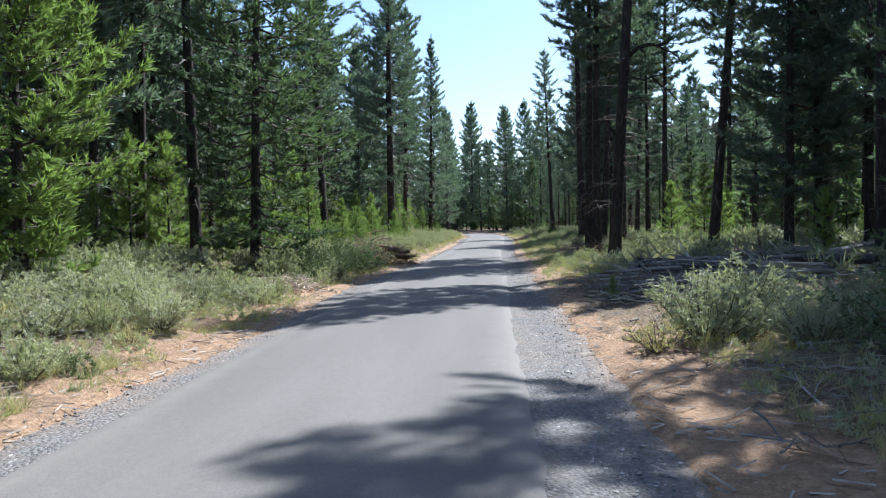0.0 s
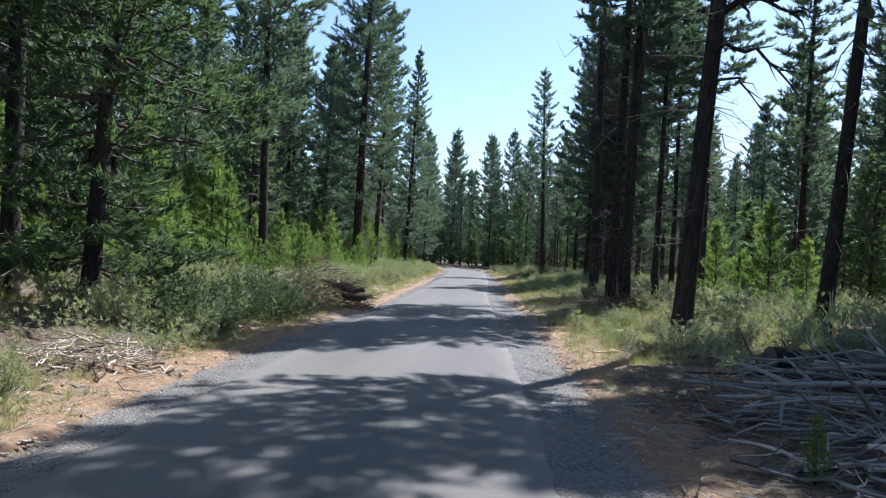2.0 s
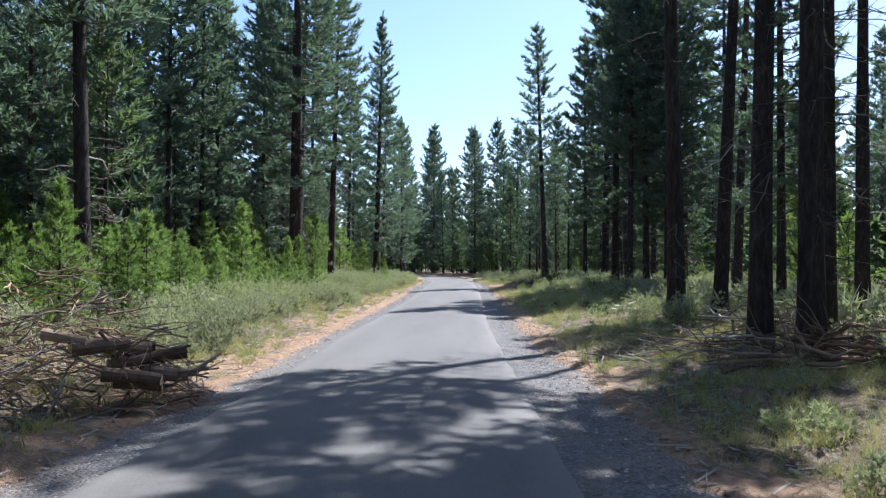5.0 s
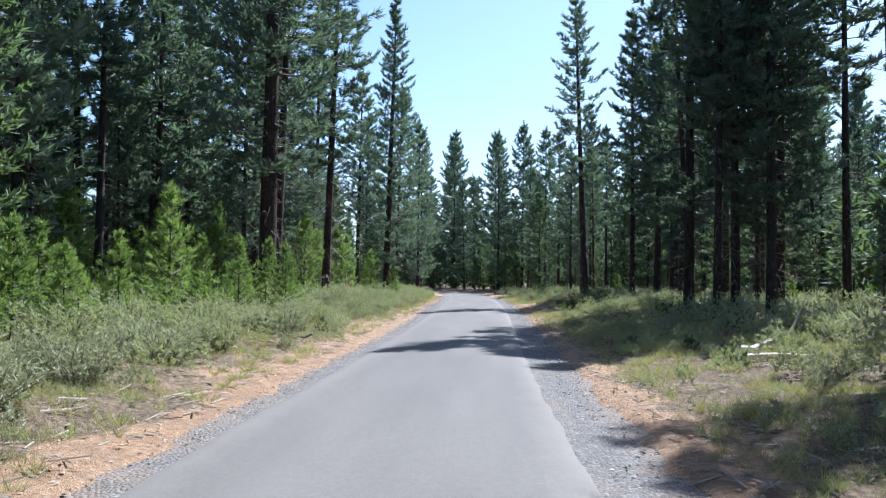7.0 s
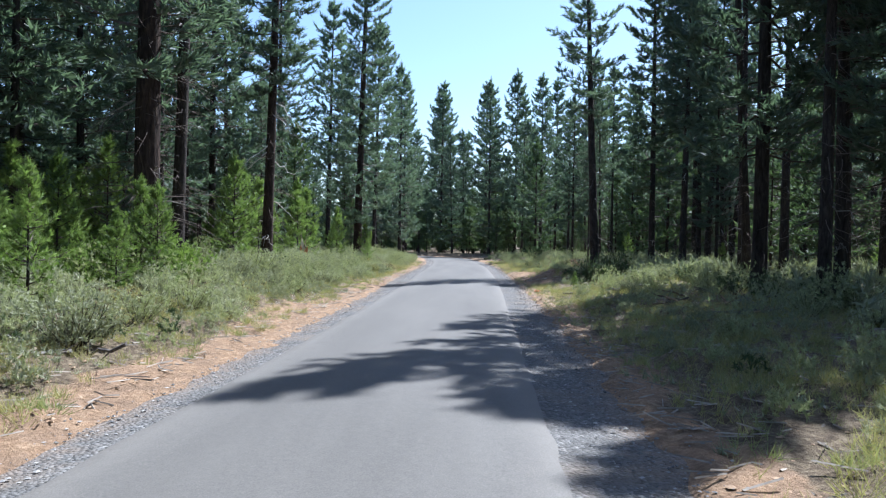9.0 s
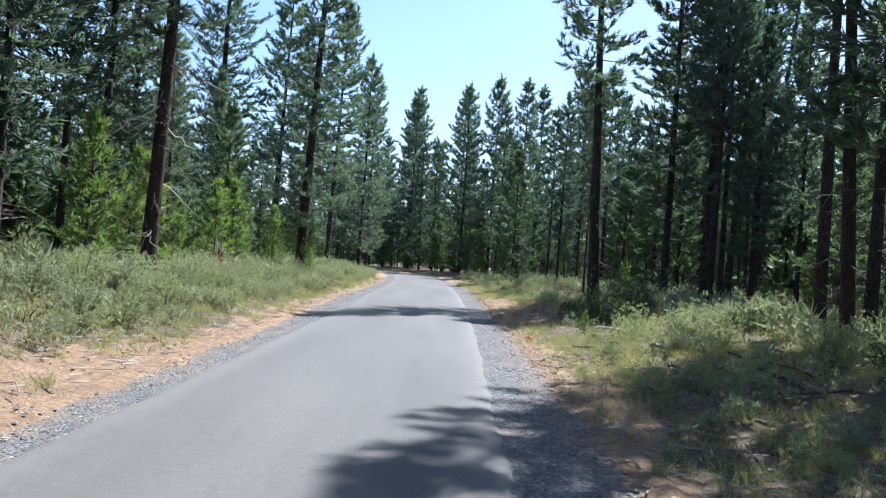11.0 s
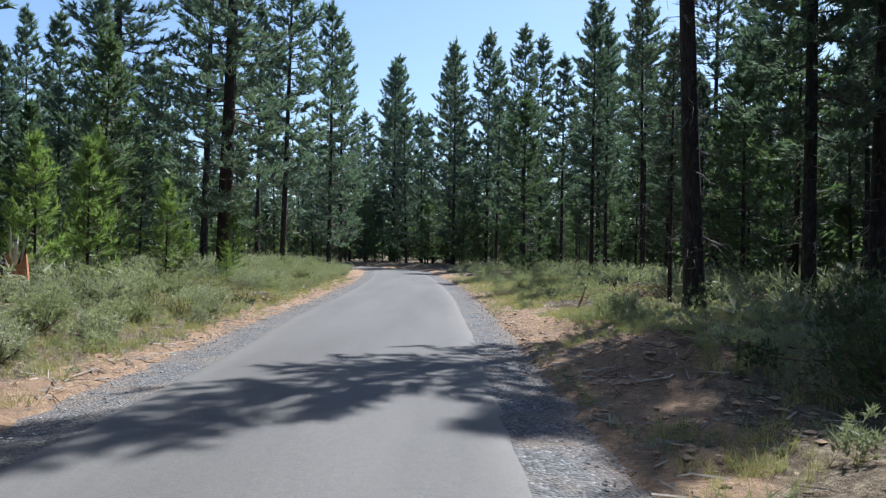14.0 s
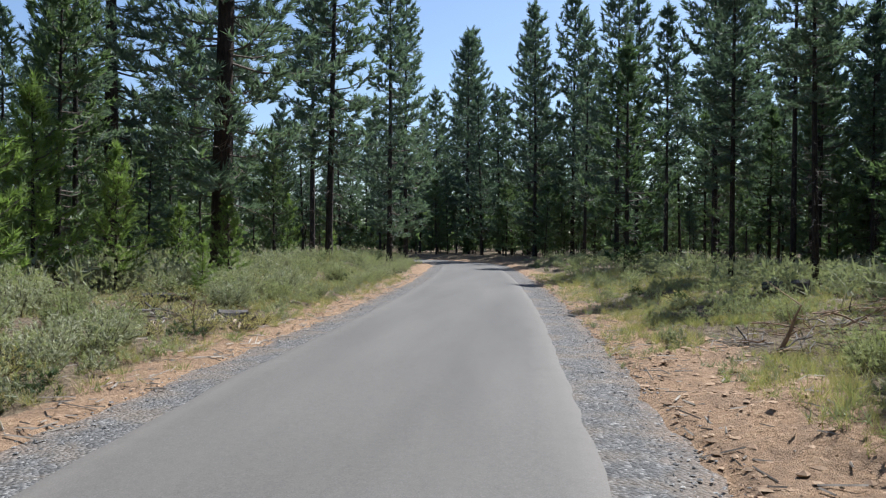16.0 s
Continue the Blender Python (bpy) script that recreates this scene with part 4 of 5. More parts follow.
def low_growth():
    """Grass tufts and small low plants over the verges."""
    r = np.random.default_rng(17)
    for name, mat, count, label, length, wd, up in (("dry_grass", STRAW, 17000, "tufts of dry straw-yellow grass on the verges", 0.15, 0.0055, 1.2),
                                                    ("green_grass", GREENGRASS, 7000, "tufts of green grass and low herbs on the verges", 0.13, 0.006, 1.0),
                                                    ("low_sagebrush", SAGE, 6400, "low grey-green sprigs between the shrubs", 0.10, 0.011, 0.6),
                                                    ("far_shrubs", SAGE, 4600, "grey-green shrubs under the trees beyond the verge", 0.34, 0.06, 0.6)):
        s = Soup()
        y = r.uniform(1, 98, count)
        side = np.where(r.uniform(size=count) < 0.42, -1, 1)
        if name == "far_shrubs":
            u = side * r.uniform(6.5, 26, count)
        else:
            u = side * (2.5 + 6.5 * r.uniform(0, 1, count) ** 1.25)
        x = centre(y) + u
        clump = wave(x, y, 0.8, 4) + 0.6 * wave(x, y, 2.1, 7) + r.normal(0, 0.4, count)
        keep = clump > np.where(u > 0, -0.5, -0.15) if name != "far_shrubs" else clump > -0.6
        keep &= ~(((x > 1.4) & (x < 2.5) & (y > 63) & (y < 67.8)) | ((x > 0.8) & (x < 2.0) & (y > 68.5) & (y < 74)) | ((x > 0) & (x < 2.2) & (y < 12)) | ((x > 1.3) & (x < 6.5) & (y > 11) & (y < 20)))
        keep &= r.uniform(size=count) < np.clip((np.abs(u) - 2.4) / 1.3, 0.2, 1.0)
        x, y = x[keep], y[keep]
        c = np.stack([x, y, land(x, y) + (0.02 if name != "far_shrubs" else 0.12)], -1)
        c2 = np.repeat(c, 3, 0) + r.normal(0, 1, (3 * len(c), 3)) * np.array([0.07, 0.07, 0.0]) * (1 if name != "far_shrubs" else 3.5)
        if name == "far_shrubs":
            c2[:, 2] += r.uniform(0, 0.45, len(c2))
        s.tris(blades(c2, np.tile([0, 0, up], (len(c2), 1)), r, 9 if name != "far_shrubs" else 6, length, wd, 0.6), 0)
        tagged(new(name, s.mesh(name, [mat])), label, "grass" if "grass" in name else "shrubs", kind="stuff")


low_growth()


def dry_tufts():
    """Low rounded tufts of dry grass along the soil and over the verges."""
    r = np.random.default_rng(57)
    for name, mat, n, label in (("dry_tufts", STRAW, 2100, "low rounded tufts of pale dry grass"), ("herb_tufts", GREENGRASS, 1500, "low tufts of yellow-green grass and herbs")):
        y = r.uniform(3, 95, n)
        left = r.uniform(size=n) < 0.42
        u = np.where(left, -2.35 - 2.3 * r.uniform(0, 1, n) ** 1.2, 2.75 + 5.2 * r.uniform(0, 1, n) ** 1.1)
        x = centre(y) + u
        keep = np.abs(u) > np.where(left, along(STONES_L, y), along(STONES_R, y)) + 0.3 * r.uniform(0.3, 1.6, n)
        keep &= ~(((x > 0) & (x < 6.5) & (y < 20)) | ((x > 1.2) & (x < 2.6) & (y > 62.5) & (y < 74)))
        keep &= wave(x, y, 1.3, 5) + r.normal(0, 0.5, n) > -0.35
        x, y = x[keep], y[keep]
        k = len(x)
        size = r.uniform(0.5, 1.3, k)
        a, q = r.uniform(0, 6.3, (k, 44)), np.sqrt(r.uniform(0, 1, (k, 44)))
        px, py = x[:, None] + 0.11 * size[:, None] * q * np.cos(a), y[:, None] + 0.11 * size[:, None] * q * np.sin(a)
        p = np.stack([px, py, land(px, py) + 0.02], -1).reshape(-1, 3)
        d = np.stack([0.9 * q * np.cos(a), 0.9 * q * np.sin(a), np.full_like(q, 0.8)], -1).reshape(-1, 3)
        s = Soup()
        s.tris(blades(p, d, r, 1, 0.12, 0.0065, 0.3), 0)
        tagged(new(name, s.mesh(name, [mat])), label, "grass", kind="stuff")


dry_tufts()


# ---- fallen wood, stones, stump ----
def stick_mesh(seed, length, r0, bent=0.12, mat=GREYWOOD, forks=1, sides=5):
    r = np.random.default_rng(seed)
    s = Soup()
    k = np.linspace(0, 1, 6)
    pts = np.stack([k * length - length / 2, bent * length * np.cumsum(r.normal(0, 0.35, 6)) * 0.5, bent * length * np.cumsum(r.normal(0, 0.25, 6)) * 0.4], -1)
    pts[:, 1] -= pts[:, 1].mean()
    pts[:, 2] -= pts[:, 2].mean()
    tube(s, pts, r0 * np.linspace(1.0, 0.35, 6), sides, 0, True, 0.12, r)
    for _ in range(forks):
        q = int(r.integers(1, 5))
        e = pts[q] + np.array([0.28 * length * r.uniform(0.4, 1), 0.2 * length * r.normal(), 0.16 * length * r.normal()])
        tube(s, [pts[q], (pts[q] + e) / 2 + r.normal(0, 0.02, 3), e], [r0 * 0.5, r0 * 0.35, r0 * 0.15], 4, 0, True)
    return s.mesh("stick", [mat])


def log_mesh(seed, length, r0, bark, wood, taper=0.75):
    """A log with bark round it and pale cut ends."""
    r = np.random.default_rng(seed)
    s = Soup()
    k = np.linspace(0, 1, 8)
    pts = np.stack([k * length - length / 2, 0.03 * length * np.sin(k * 2.5 + seed), 0.02 * length * np.sin(k * 3.1 + 2 * seed)], -1)
    rad = r0 * (1 + (taper - 1) * k)
    tube(s, pts, rad, 10, 0, False, 0.06, r)
    for i, sg in ((0, 1), (7, -1)):
        a = np.linspace(0, 2 * np.pi, 10, endpoint=False)
        ring = np.stack([np.full(10, pts[i, 0] + sg * 0.003), pts[i, 1] + rad[i] * 0.97 * np.cos(a), pts[i, 2] + rad[i] * 0.97 * np.sin(a)], -1)
        s.add(ring, [list(range(10))], 1)
    return s.mesh("log", [bark, wood])


STICKS = [stick_mesh(i, 1.0, 0.018, 0.16, GREYWOOD, 2) for i in range(6)]
PALE_STICKS = [stick_mesh(20 + i, 1.0, 0.02, 0.2, PALEWOOD, 1) for i in range(4)]
BROWN_STICKS = [stick_mesh(40 + i, 1.0, 0.018, 0.2, BROWNWOOD, 3) for i in range(6)]


def heap(name, label, x, y, rx, ry, h, count, meshes, seed, lo=0.5, hi=1.7, along=None, thick=1.0, category="branches", tilt=9.0):
    """A heap of sticks, each a part of it, lying over one another."""
    r = np.random.default_rng(seed)
    top = empty(name)
    top.matrix_basis = pose(x, y, land_at(x, y))
    for i in range(count):
        a, q = r.uniform(0, 6.3), math.sqrt(r.uniform(0, 1))
        px, py = rx * q * math.cos(a), ry * q * math.sin(a)
        z = land_at(x + px, y + py) - land_at(x, y) + 0.03 + h * (1 - q * q) * r.uniform(0, 1)
        yaw = r.uniform(0, 360) if along is None else along + r.normal(0, 28)
        L = r.uniform(lo, hi)
        ob = new("stick", meshes[int(r.integers(len(meshes)))])
        ob.parent = top
        t = thick * r.uniform(0.6, 1.7)
        ob.matrix_basis = pose(px, py, z, r.uniform(0, 360), r.normal(0, tilt), yaw) @ Matrix.Diagonal((L, t * L ** 0.5, t * L ** 0.5, 1))
    return tagged(top, label, category, "heaps of cut branches beside the road")


POLES = [stick_mesh(80 + i, 1.0, 0.03, 0.07, GREYWOOD, 2, 6) for i in range(5)] + [stick_mesh(90 + i, 1.0, 0.03, 0.09, BLEACHED, 2, 6) for i in range(3)]
heap("slash_pile", "broad heap of grey weathered poles and branches lying side by side", 5.2, 16.6, 2.7, 1.9, 0.55, 150, POLES + STICKS, 1, 0.9, 2.8, 172, 0.75, tilt=4.0)
heap("slash_pile", "scattered pale bleached sticks on needle litter", 3.3, 14.3, 1.3, 1.5, 0.3, 150, STICKS + PALE_STICKS[:2] + POLES[5:6], 2, 0.3, 1.1, None, 0.75)
heap("slash_pile", "dark broken branches and bark on shaded litter", 3.4, 16.9, 1.5, 2.2, 0.25, 120, STICKS + BROWN_STICKS, 21, 0.3, 1.3, None, 0.7)
heap("slash_pile", "loose heap of grey branches around the foot of a tree", 8.2, 17.3, 1.8, 1.6, 0.75, 75, POLES + STICKS, 3, 0.7, 2.4, 165, 0.8)
heap("slash_pile", "thin broken sticks strewn over shaded soil", 3.0, 9.0, 1.4, 3.6, 0.05, 120, STICKS + BROWN_STICKS, 25, 0.15, 0.7, None, 0.6)
heap("slash_pile", "thin broken sticks strewn over shaded soil", 3.6, 5.2, 1.8, 1.6, 0.06, 70, STICKS + BROWN_STICKS, 26, 0.15, 0.7, None, 0.6)
heap("brush_pile", "heap of brown cut branches with pale sawn ends", -4.7, 29.4, 1.5, 1.1, 1.3, 380, BROWN_STICKS + STICKS[:2], 4, 0.3, 1.1, None, 0.6, tilt=15.0)
heap("stick_pile", "small flat heap of pale dry sticks on the verge", -4.8, 17.3, 0.85, 0.55, 0.4, 95, PALE_STICKS + [STICKS[0]], 5, 0.2, 0.65, None, 0.8)
heap("branch_pile", "long fallen branches with dead twigs on dry grass", 2.95, 33.0, 1.5, 1.1, 0.25, 54, BROWN_STICKS + STICKS + POLES[5:7], 6, 0.5, 1.7, 160, 0.7)
heap("branch_pile", "dark tangle of branches round the feet of pines", 4.6, 35.2, 1.6, 1.3, 0.45, 70, BROWN_STICKS + STICKS, 27, 0.5, 1.6, None, 0.7)
heap("branch_pile", "dark fallen branches and twigs on the verge", 4.3, 74.9, 1.5, 1.3, 0.5, 110, BROWN_STICKS + STICKS, 7, 0.25, 0.9, None, 0.7, tilt=16.0)
heap("stick_pile", "straw-coloured roots and sticks on a dirt mound", 2.7, 66.0, 0.7, 1.2, 0.05, 44, [PALE_STICKS[0]] + BROWN_STICKS, 8, 0.15, 0.5, None, 0.5)
heap("branch_pile", "grey twigs heaped at the foot of pines", 4.1, 30.9, 1.1, 0.8, 0.6, 60, BROWN_STICKS, 9, 0.6, 1.7)
heap("stick_pile", "pale broken wood and bark on dry grass", -5.4, 76.7, 1.1, 0.8, 0.12, 40, PALE_STICKS + STICKS, 22, 0.2, 0.7, None, 1.5)
heap("stick_pile", "dry broken sticks beside sagebrush", 4.4, 53.5, 1.6, 3.0, 0.08, 36, STICKS + BROWN_STICKS, 10, 0.3, 1.2)
heap("stick_pile", "dry grey sticks on dusty soil under sagebrush", -5.2, 8.0, 1.2, 2.4, 0.06, 26, STICKS, 11, 0.3, 0.9)
heap("stick_pile", "bleached twigs in the grass beside the lane", -5.6, 46.0, 1.2, 3.5, 0.06, 30, STICKS + PALE_STICKS, 12, 0.3, 1.0)


def fallen_log(label, x, y, yaw, length, r0, bark, wood, seed, z=0.0, tilt=0.0):
    ob = new("fallen_log", log_mesh(seed, length, r0, bark, wood))
    ob.matrix_basis = pose(x, y, land_at(x, y) + r0 * 0.8 + z, 0, tilt, yaw)
    return tagged(ob, label, "log", "fallen logs")


fallen_log("thick grey fallen log in the shade of the pines", 5.3, 18.3, 8, 4.2, 0.17, BARK, GREYWOOD, 1)
fallen_log("grey weathered log lying across a branch heap", 6.2, 17.0, -14, 4.6, 0.14, GREYWOOD, GREYWOOD, 2, 0.2)
fallen_log("grey weathered log lying across a branch heap", 5.6, 15.9, 172, 3.6, 0.10, GREYWOOD, GREYWOOD, 3, 0.25, 3)
fallen_log("bleached bare log propped on a branch heap", 7.9, 16.6, 160, 3.4, 0.09, GREYWOOD, PALEWOOD, 4, 0.55, 9)
fallen_log("bleached bare log propped on a branch heap", 8.4, 17.4, 150, 3.0, 0.07, PALEWOOD, PALEWOOD, 5, 0.65, 14)
def fallen_branch(label, x, y, yaw, length, r0, seed, lift):
    ob = new("fallen_branch", stick_mesh(seed, length, r0, 0.22, BLEACHED, 5, 7))
    ob.matrix_basis = pose(x, y, land_at(x, y) + lift, 20, -6, yaw)
    return tagged(ob, label, "branch", "fallen logs")


fallen_branch("bleached forked branch lying in dry grass", 4.2, 42.9, 40, 1.5, 0.075, 61, 0.12)
fallen_branch("bleached forked branch lying in dry grass", 3.7, 57.4, 12, 1.2, 0.035, 62, 0.05)
heap("stick_pile", "pale splintered sticks and bark on grass", 3.0, 54.9, 0.9, 0.6, 0.08, 34, PALE_STICKS + STICKS, 23, 0.15, 0.6, None, 0.9)
heap("stick_pile", "split bark and wood chips on turned soil", 2.2, 65.4, 0.9, 1.6, 0.04, 34, [PALE_STICKS[1]] + BROWN_STICKS[:3], 28, 0.12, 0.4, None, 0.55)
heap("stick_pile", "pale wood chips and dry bark on thin grass", 2.1, 56.2, 1.2, 0.9, 0.03, 90, PALE_STICKS + STICKS[:2], 29, 0.07, 0.26, None, 0.9)
heap("branch_pile", "dark brown roots and broken branches on a soil bank", 3.1, 64.8, 0.8, 1.3, 0.12, 46, BROWN_STICKS, 24, 0.2, 0.8, None, 0.6)
fallen_log("short bleached log with a dark end in green grass", 5.6, 81.5, 150, 0.9, 0.17, GREYWOOD, CHAR, 7)
fallen_log("short pale log lying on the verge", -4.9, 77.6, 35, 0.5, 0.12, GREYWOOD, CHAR, 8)
fallen_log("pale weathered log half hidden in dry grass", -6.6, 78.6, 20, 0.8, 0.10, GREYWOOD, CHAR, 9)
fallen_log("yellowish log half hidden in sagebrush", -9.6, 72.0, 15, 0.9, 0.14, PALEWOOD, PALEWOOD, 10, 0.25)
fallen_log("short sawn log with a pale end on a brush pile", -4.0, 29.2, 25, 0.55, 0.10, BROWNWOOD, PALEWOOD, 11, 0.55, 12)
fallen_log("short sawn log with a pale end on a brush pile", -3.75, 29.6, 20, 0.5, 0.09, BROWNWOOD, PALEWOOD, 12, 0.35, -8)
fallen_log("short sawn log with a pale end on a brush pile", -3.7, 28.9, 12, 0.45, 0.08, BROWNWOOD, PALEWOOD, 13, 0.2, 6)
for i in range(7):
    fallen_log("short sawn log with a pale end on a brush pile", -4.35 + 0.13 * i, 28.75 + 0.16 * ((i * 3) % 5), 8 + 9 * ((i * 2) % 5), 0.42 + 0.06 * (i % 3), 0.06 + 0.012 * (i % 4), BROWNWOOD, SAWN, 70 + i, 0.66 - 0.07 * i, 8 - 4 * (i % 5))
fallen_log("thin bleached stick in dry grass", 2.75, 24.9, 30, 0.5, 0.035, PALEWOOD, PALEWOOD, 14)
fallen_log("thin bleached stick in dry grass", 1.85, 21.8, 35, 0.55, 0.03, PALEWOOD, PALEWOOD, 15)
fallen_log("bleached bent branch on dry grass", 3.9, 41.6, 25, 1.3, 0.05, PALEWOOD, PALEWOOD, 16)
fallen_log("pale bent branch lying across green grass", 3.5, 61.2, 170, 0.95, 0.035, PALEWOOD, PALEWOOD, 18)
fallen_log("thin crooked grey branch on the soil", 2.6, 58.3, 8, 1.2, 0.022, GREYWOOD, GREYWOOD, 19)
fallen_log("fallen grey branch on the grass", 4.6, 58.5, 165, 1.6, 0.035, GREYWOOD, GREYWOOD, 17)


def burnt_stump():
    """A broken stump, split orange on one side and charred on the other."""
    x, y = -8.25, 71.8
    top = empty("tree_stump")
    top.matrix_basis = pose(x, y, land_at(x, y), 0, 4, 0)
    r = np.random.default_rng(5)
    for name, mat, a0, a1, hh in (("split_wood", SPLIT, -1.9, 1.2, 0.8), ("charred_side", CHAR, 1.2, 4.4, 0.85)):
        s = Soup()
        n = 9
        a = np.linspace(a0, a1, n)
        ro = 0.29 * (1 + 0.15 * r.normal(size=n))
        zt = hh * r.uniform(0.6, 1.05, n)
        low = np.stack([1.25 * ro * np.cos(a), 1.25 * ro * np.sin(a), np.full(n, -0.1)], -1)
        mid = np.stack([ro * np.cos(a), ro * np.sin(a), zt * 0.5], -1)
        up = np.stack([0.75 * ro * np.cos(a), 0.75 * ro * np.sin(a), zt], -1)
        cen = np.stack([0.1 * np.cos(a), 0.1 * np.sin(a), zt * 0.75], -1)
        v = np.concatenate([low, mid, up, cen])
        f = [[q * n + i, q * n + i + 1, (q + 1) * n + i + 1, (q + 1) * n + i] for q in range(3) for i in range(n - 1)]
        s.add(v, f)
        part(name, s.mesh(name, [mat]), top, "orange freshly split wood" if mat is SPLIT else "black charred wood")
    for i in range(4):
        s = Soup()
        a = r.uniform(0, 6.3)
        tube(s, [(0.12 * math.cos(a), 0.12 * math.sin(a), 0.6), (0.15 * math.cos(a), 0.15 * math.sin(a), 0.9 + 0.1 * i), (0.2 * math.cos(a), 0.2 * math.sin(a), 1.05 + 0.1 * i)], [0.03, 0.02, 0.004], 4, 0, True)
        part("splinter", s.mesh("splinter", [PALEWOOD]), top, "pale splinter of wood")
    tagged(top, "broken burnt stump with split orange wood behind sagebrush", "stump")


burnt_stump()


def leaning_snag(x, y, h, r0, tilt, yaw, label):
    s = Soup()
    k = np.linspace(0, 1, 7)
    r = np.random.default_rng(int(abs(x) * 10 + y))
    pts = np.stack([0.04 * np.sin(k * 5), 0.03 * np.sin(k * 4 + 1), k * h - 0.1], -1)
    tube(s, pts, r0 * np.linspace(1.3, 0.3, 7), 6, 0, True, 0.1, r)
    for i in range(4):
        q = int(r.integers(3, 7))
        tube(s, [pts[q], pts[q] + np.array([0.25 * r.normal(), 0.25 * r.normal(), 0.12])], [r0 * 0.3, 0.003], 4, 0, True)
    ob = new("dead_snag", s.mesh("dead_snag", [BROWNWOOD]))
    ob.matrix_basis = pose(x, y, land_at(x, y), 0, tilt, yaw)
    tagged(ob, label, "snag")


leaning_snag(3.05, 74.4, 0.75, 0.03, 30, 0, "short dark leaning broken stem on the verge")
leaning_snag(-5.0, 76.0, 0.6, 0.02, 22, 0, "thin dark dead stem standing in dry grass")
leaning_snag(-6.4, 27.8, 1.25, 0.04, -14, 0, "crooked dead stem with a bleached tip")
leaning_snag(6.2, 18.4, 1.0, 0.07, -12, 40, "short dark broken trunk standing in branches")
leaning_snag(5.7, 18.0, 0.9, 0.06, -20, 10, "short dark broken trunk standing in branches")


def ribbon():
    s = Soup()
    for i in range(5):
        a = i * 1.3
        k = np.linspace(0, 1, 5)
        p = np.stack([0.10 * k * math.cos(a), 0.10 * k * math.sin(a), 0.02 + 0.07 * np.sin(k * 3.0)], -1)
        side = np.array([-math.sin(a), math.cos(a), 0.3]) * 0.015
        v = np.concatenate([p - side, p + side])
        s.add(v, [[j, j + 1, 6 + j, 5 + j] for j in range(4)])
    ob = new("marker_ribbon", s.mesh("marker_ribbon", [RIBBON]))
    ob.matrix_basis = pose(1.42, 59.5, land_at(1.42, 59.5)) @ Matrix.Scale(0.85, 4)
    tagged(ob, "crumpled bright orange-red plastic ribbon on the soil", "ribbon")


ribbon()


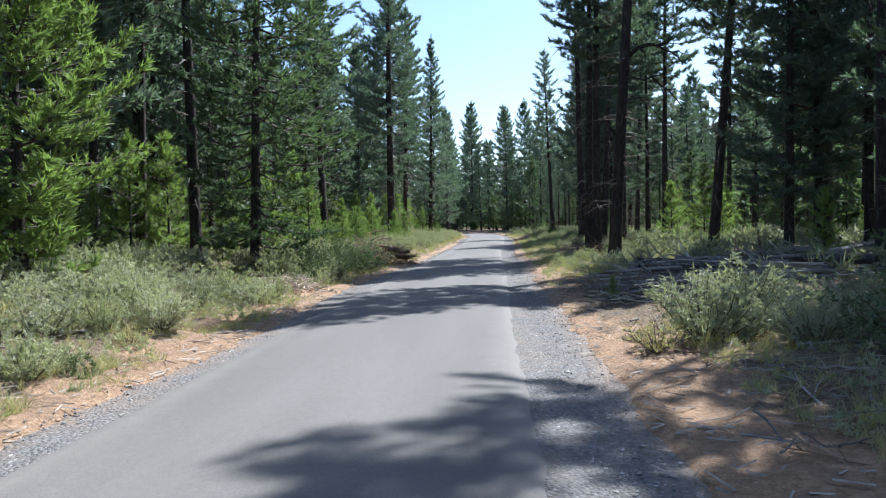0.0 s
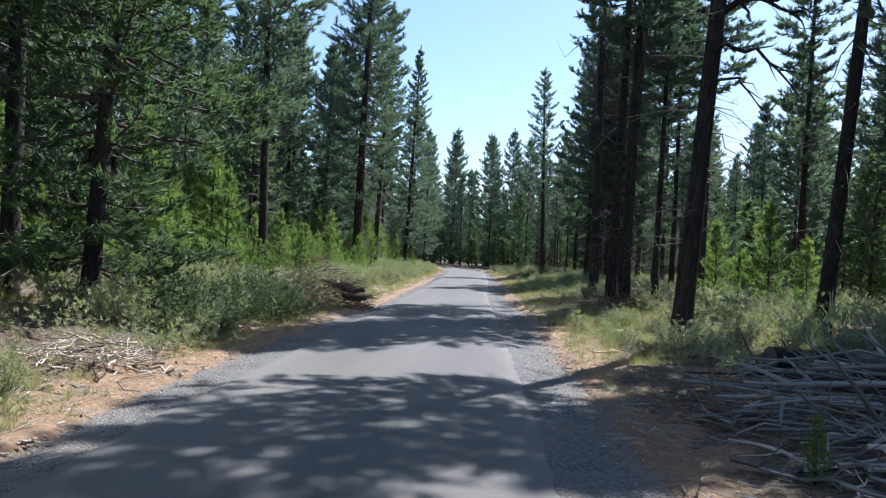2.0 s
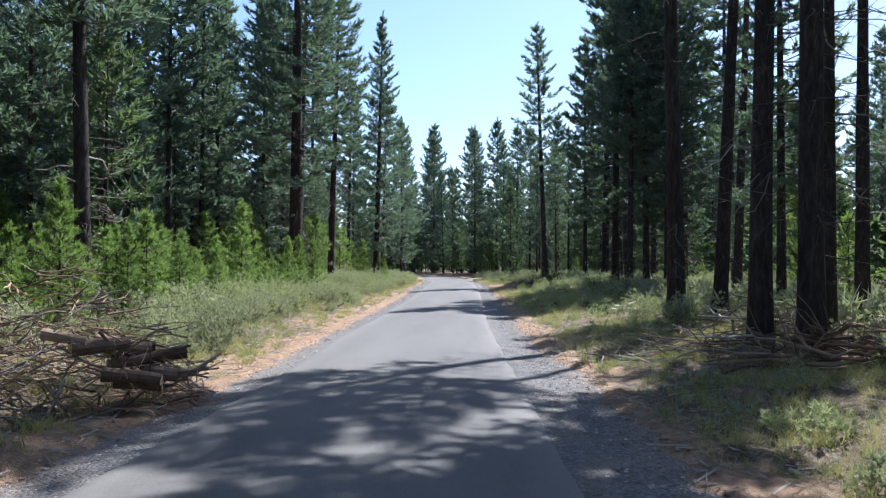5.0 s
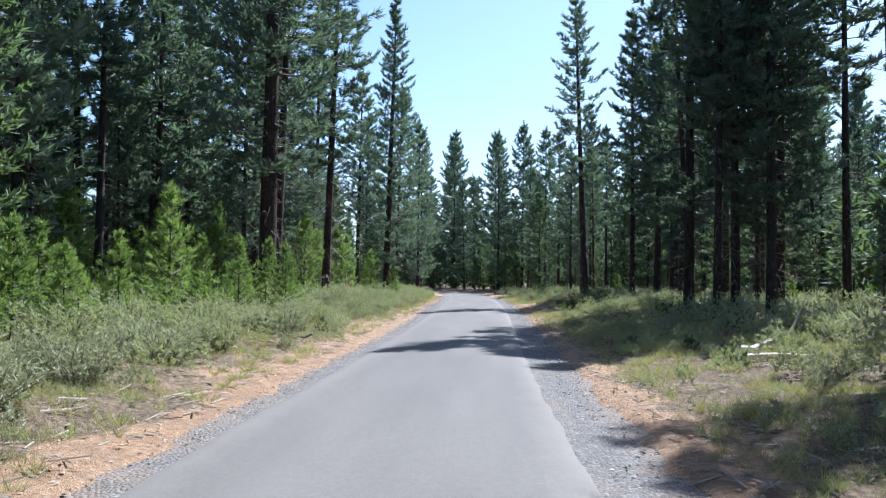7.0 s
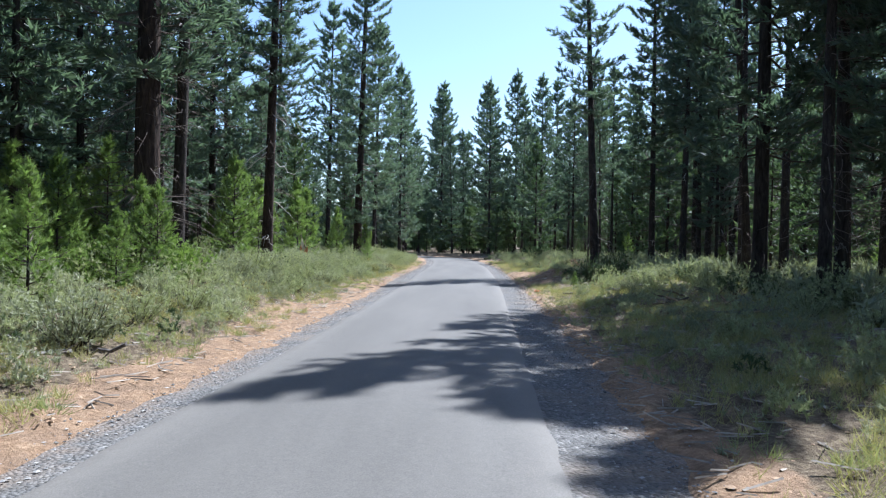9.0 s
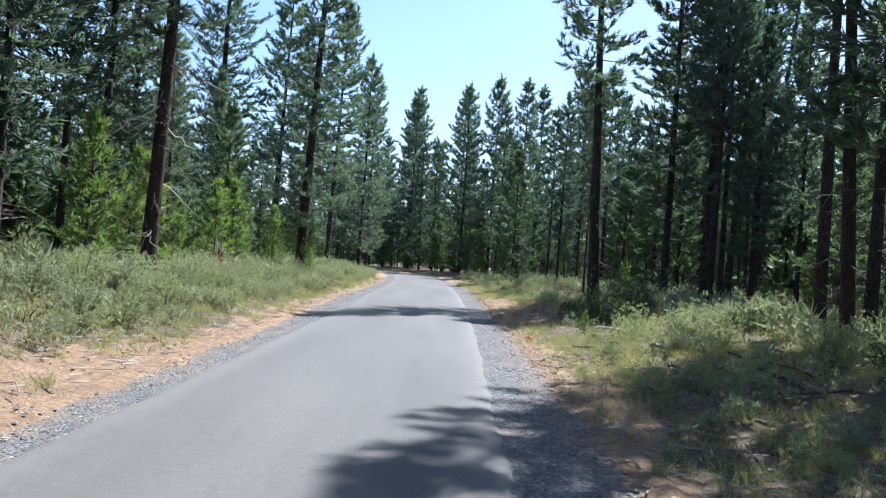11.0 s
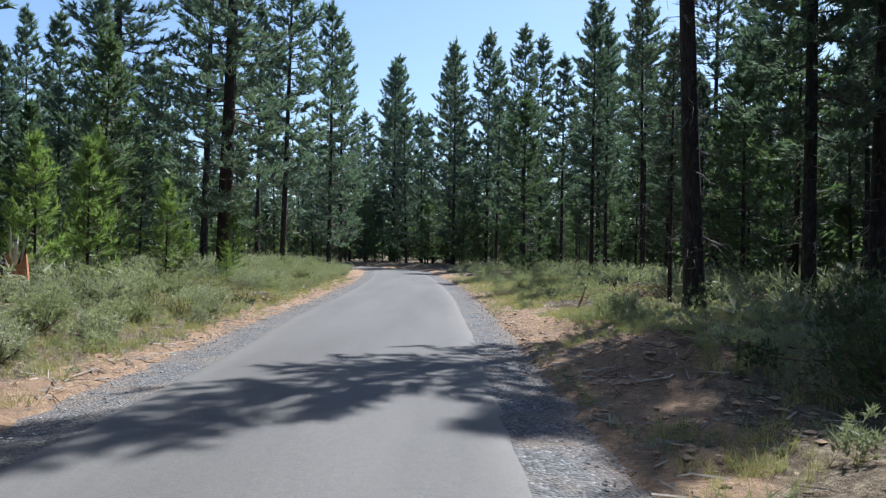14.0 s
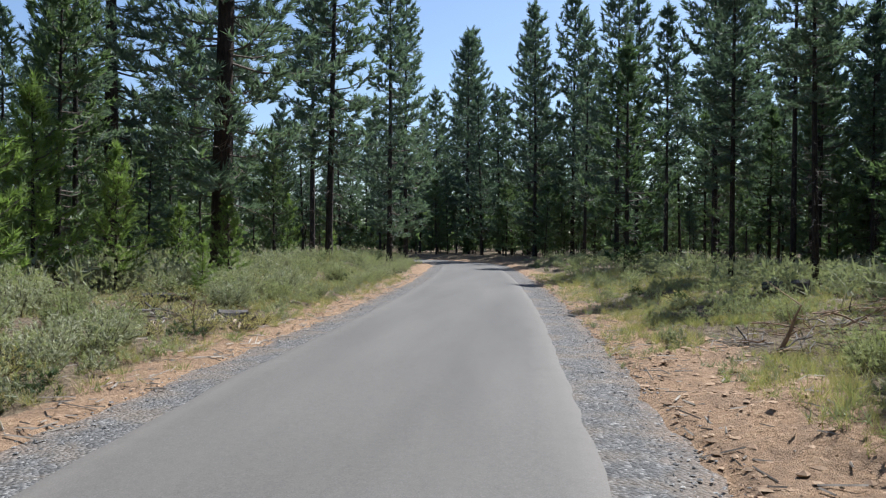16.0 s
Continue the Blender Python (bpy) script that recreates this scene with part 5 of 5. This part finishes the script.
def litter():
    """Loose gravel stones, clods, needles and twigs on the ground."""
    r = np.random.default_rng(31)
    octa = np.array([[1, 0, 0], [-1, 0, 0], [0, 1, 0], [0, -1, 0], [0, 0, 1], [0, 0, -1]], float)
    faces = np.array([[0, 2, 4], [2, 1, 4], [1, 3, 4], [3, 0, 4], [2, 0, 5], [1, 2, 5], [3, 1, 5], [0, 3, 5]])

    def pebbles(name, x, y, z, size, mat, label, category):
        n = len(x)
        v = octa[None] * r.uniform(0.55, 1.25, (n, 6, 1)) * size[:, None, None]
        v = v * np.stack([np.ones(n), r.uniform(0.6, 1, n), r.uniform(0.25, 0.5, n)], -1)[:, None]
        a = r.uniform(0, 6.3, n)
        c, s_ = np.cos(a), np.sin(a)
        v = np.stack([v[..., 0] * c[:, None] - v[..., 1] * s_[:, None], v[..., 0] * s_[:, None] + v[..., 1] * c[:, None], v[..., 2]], -1)
        v = v + np.stack([x, y, z], -1)[:, None]
        f = (faces[None] + 6 * np.arange(n)[:, None, None]).reshape(-1, 3)
        me = bpy.data.meshes.new(name)
        me.from_pydata(v.reshape(-1, 3).tolist(), [], f.tolist())
        me.materials.append(mat)
        tagged(new(name, me), label, category, kind="stuff")

    n = 20000
    y = 2.5 + 86 * r.uniform(0, 1, n)
    right = r.uniform(size=n) < 0.6
    q = r.uniform(-0.02, 1.0, n) + 0.45 * r.uniform(0, 1, n) ** 6
    u = np.where(right, along(PAVE_R, y) + q * (along(STONES_R, y) - along(PAVE_R, y)), -along(PAVE_L, y) - q * (along(STONES_L, y) - along(PAVE_L, y)))
    x = centre(y) + u
    pebbles("gravel_stones", x, y, np.maximum(land(x, y), -0.045) + 0.006, 0.007 + 0.021 * r.uniform(0, 1, n) ** 2.0, STONE, "loose crushed grey stones on the shoulders", "gravel")
    n = 9000
    y = 2.5 + 90 * r.uniform(0, 1, n)
    u = np.where(r.uniform(size=n) < 0.5, 1, -1) * (2.25 + 1.9 * r.uniform(0, 1, n) ** 1.4)
    x = centre(y) + u
    pebbles("soil_clods", x, y, land(x, y) + 0.005, 0.006 + 0.034 * r.uniform(0, 1, n) ** 3, CLOD, "small clods of orange-brown soil and stones", "soil")
    n = 1500
    y = 62.0 + 14.0 * r.uniform(0, 1, n)
    x = centre(y) + 2.5 + 1.7 * r.uniform(0, 1, n) ** 1.2
    pebbles("soil_clods", x, y, land(x, y) + 0.008, 0.012 + 0.055 * r.uniform(0, 1, n) ** 3, CLOD, "lumps of turned orange-brown soil", "soil")
    s = Soup()
    n = 9500
    y = 2.5 + 95 * r.uniform(0, 1, n)
    u = np.where(r.uniform(size=n) < 0.5, 1, -1) * (2.3 + 6.5 * r.uniform(0, 1, n) ** 1.9)
    x = centre(y) + u
    L = r.uniform(0.06, 0.32, n)
    a = r.uniform(0, 6.3, n)
    d = np.stack([np.cos(a) * L, np.sin(a) * L, r.normal(0, 0.12, n) * L], -1)
    w = np.stack([-np.sin(a), np.cos(a), np.zeros(n)], -1) * r.uniform(0.004, 0.012, n)[:, None]
    p = np.stack([x, y, land(x, y) + 0.012], -1)
    up = np.array([0, 0, 0.008])
    s.quads(np.stack([p - w, p + w, p + d + w, p + d - w], 1), 0)
    s.quads(np.stack([p + w, p + up, p + d + up, p + d + w], 1), 0)
    s.quads(np.stack([p - w, p + up, p + d + up, p + d - w], 1), 0)
    tagged(new("twig_litter", s.mesh("twig_litter", [GREYLITTER])), "dry grey twigs and bark scattered on the ground", "litter", kind="stuff")


CLOD = plain("soil_clod", (0.30, 0.195, 0.12), (0.52, 0.37, 0.24), 0.95, 9)
GREYLITTER = plain("twig_litter", (0.10, 0.08, 0.065), (0.48, 0.42, 0.34), 0.9, 3)
litter()

# the woods go on behind the start
scatter_trees(18, -22, 22, -28, -3, 2.6, ["tall", "slim", "full"], 10, 17)
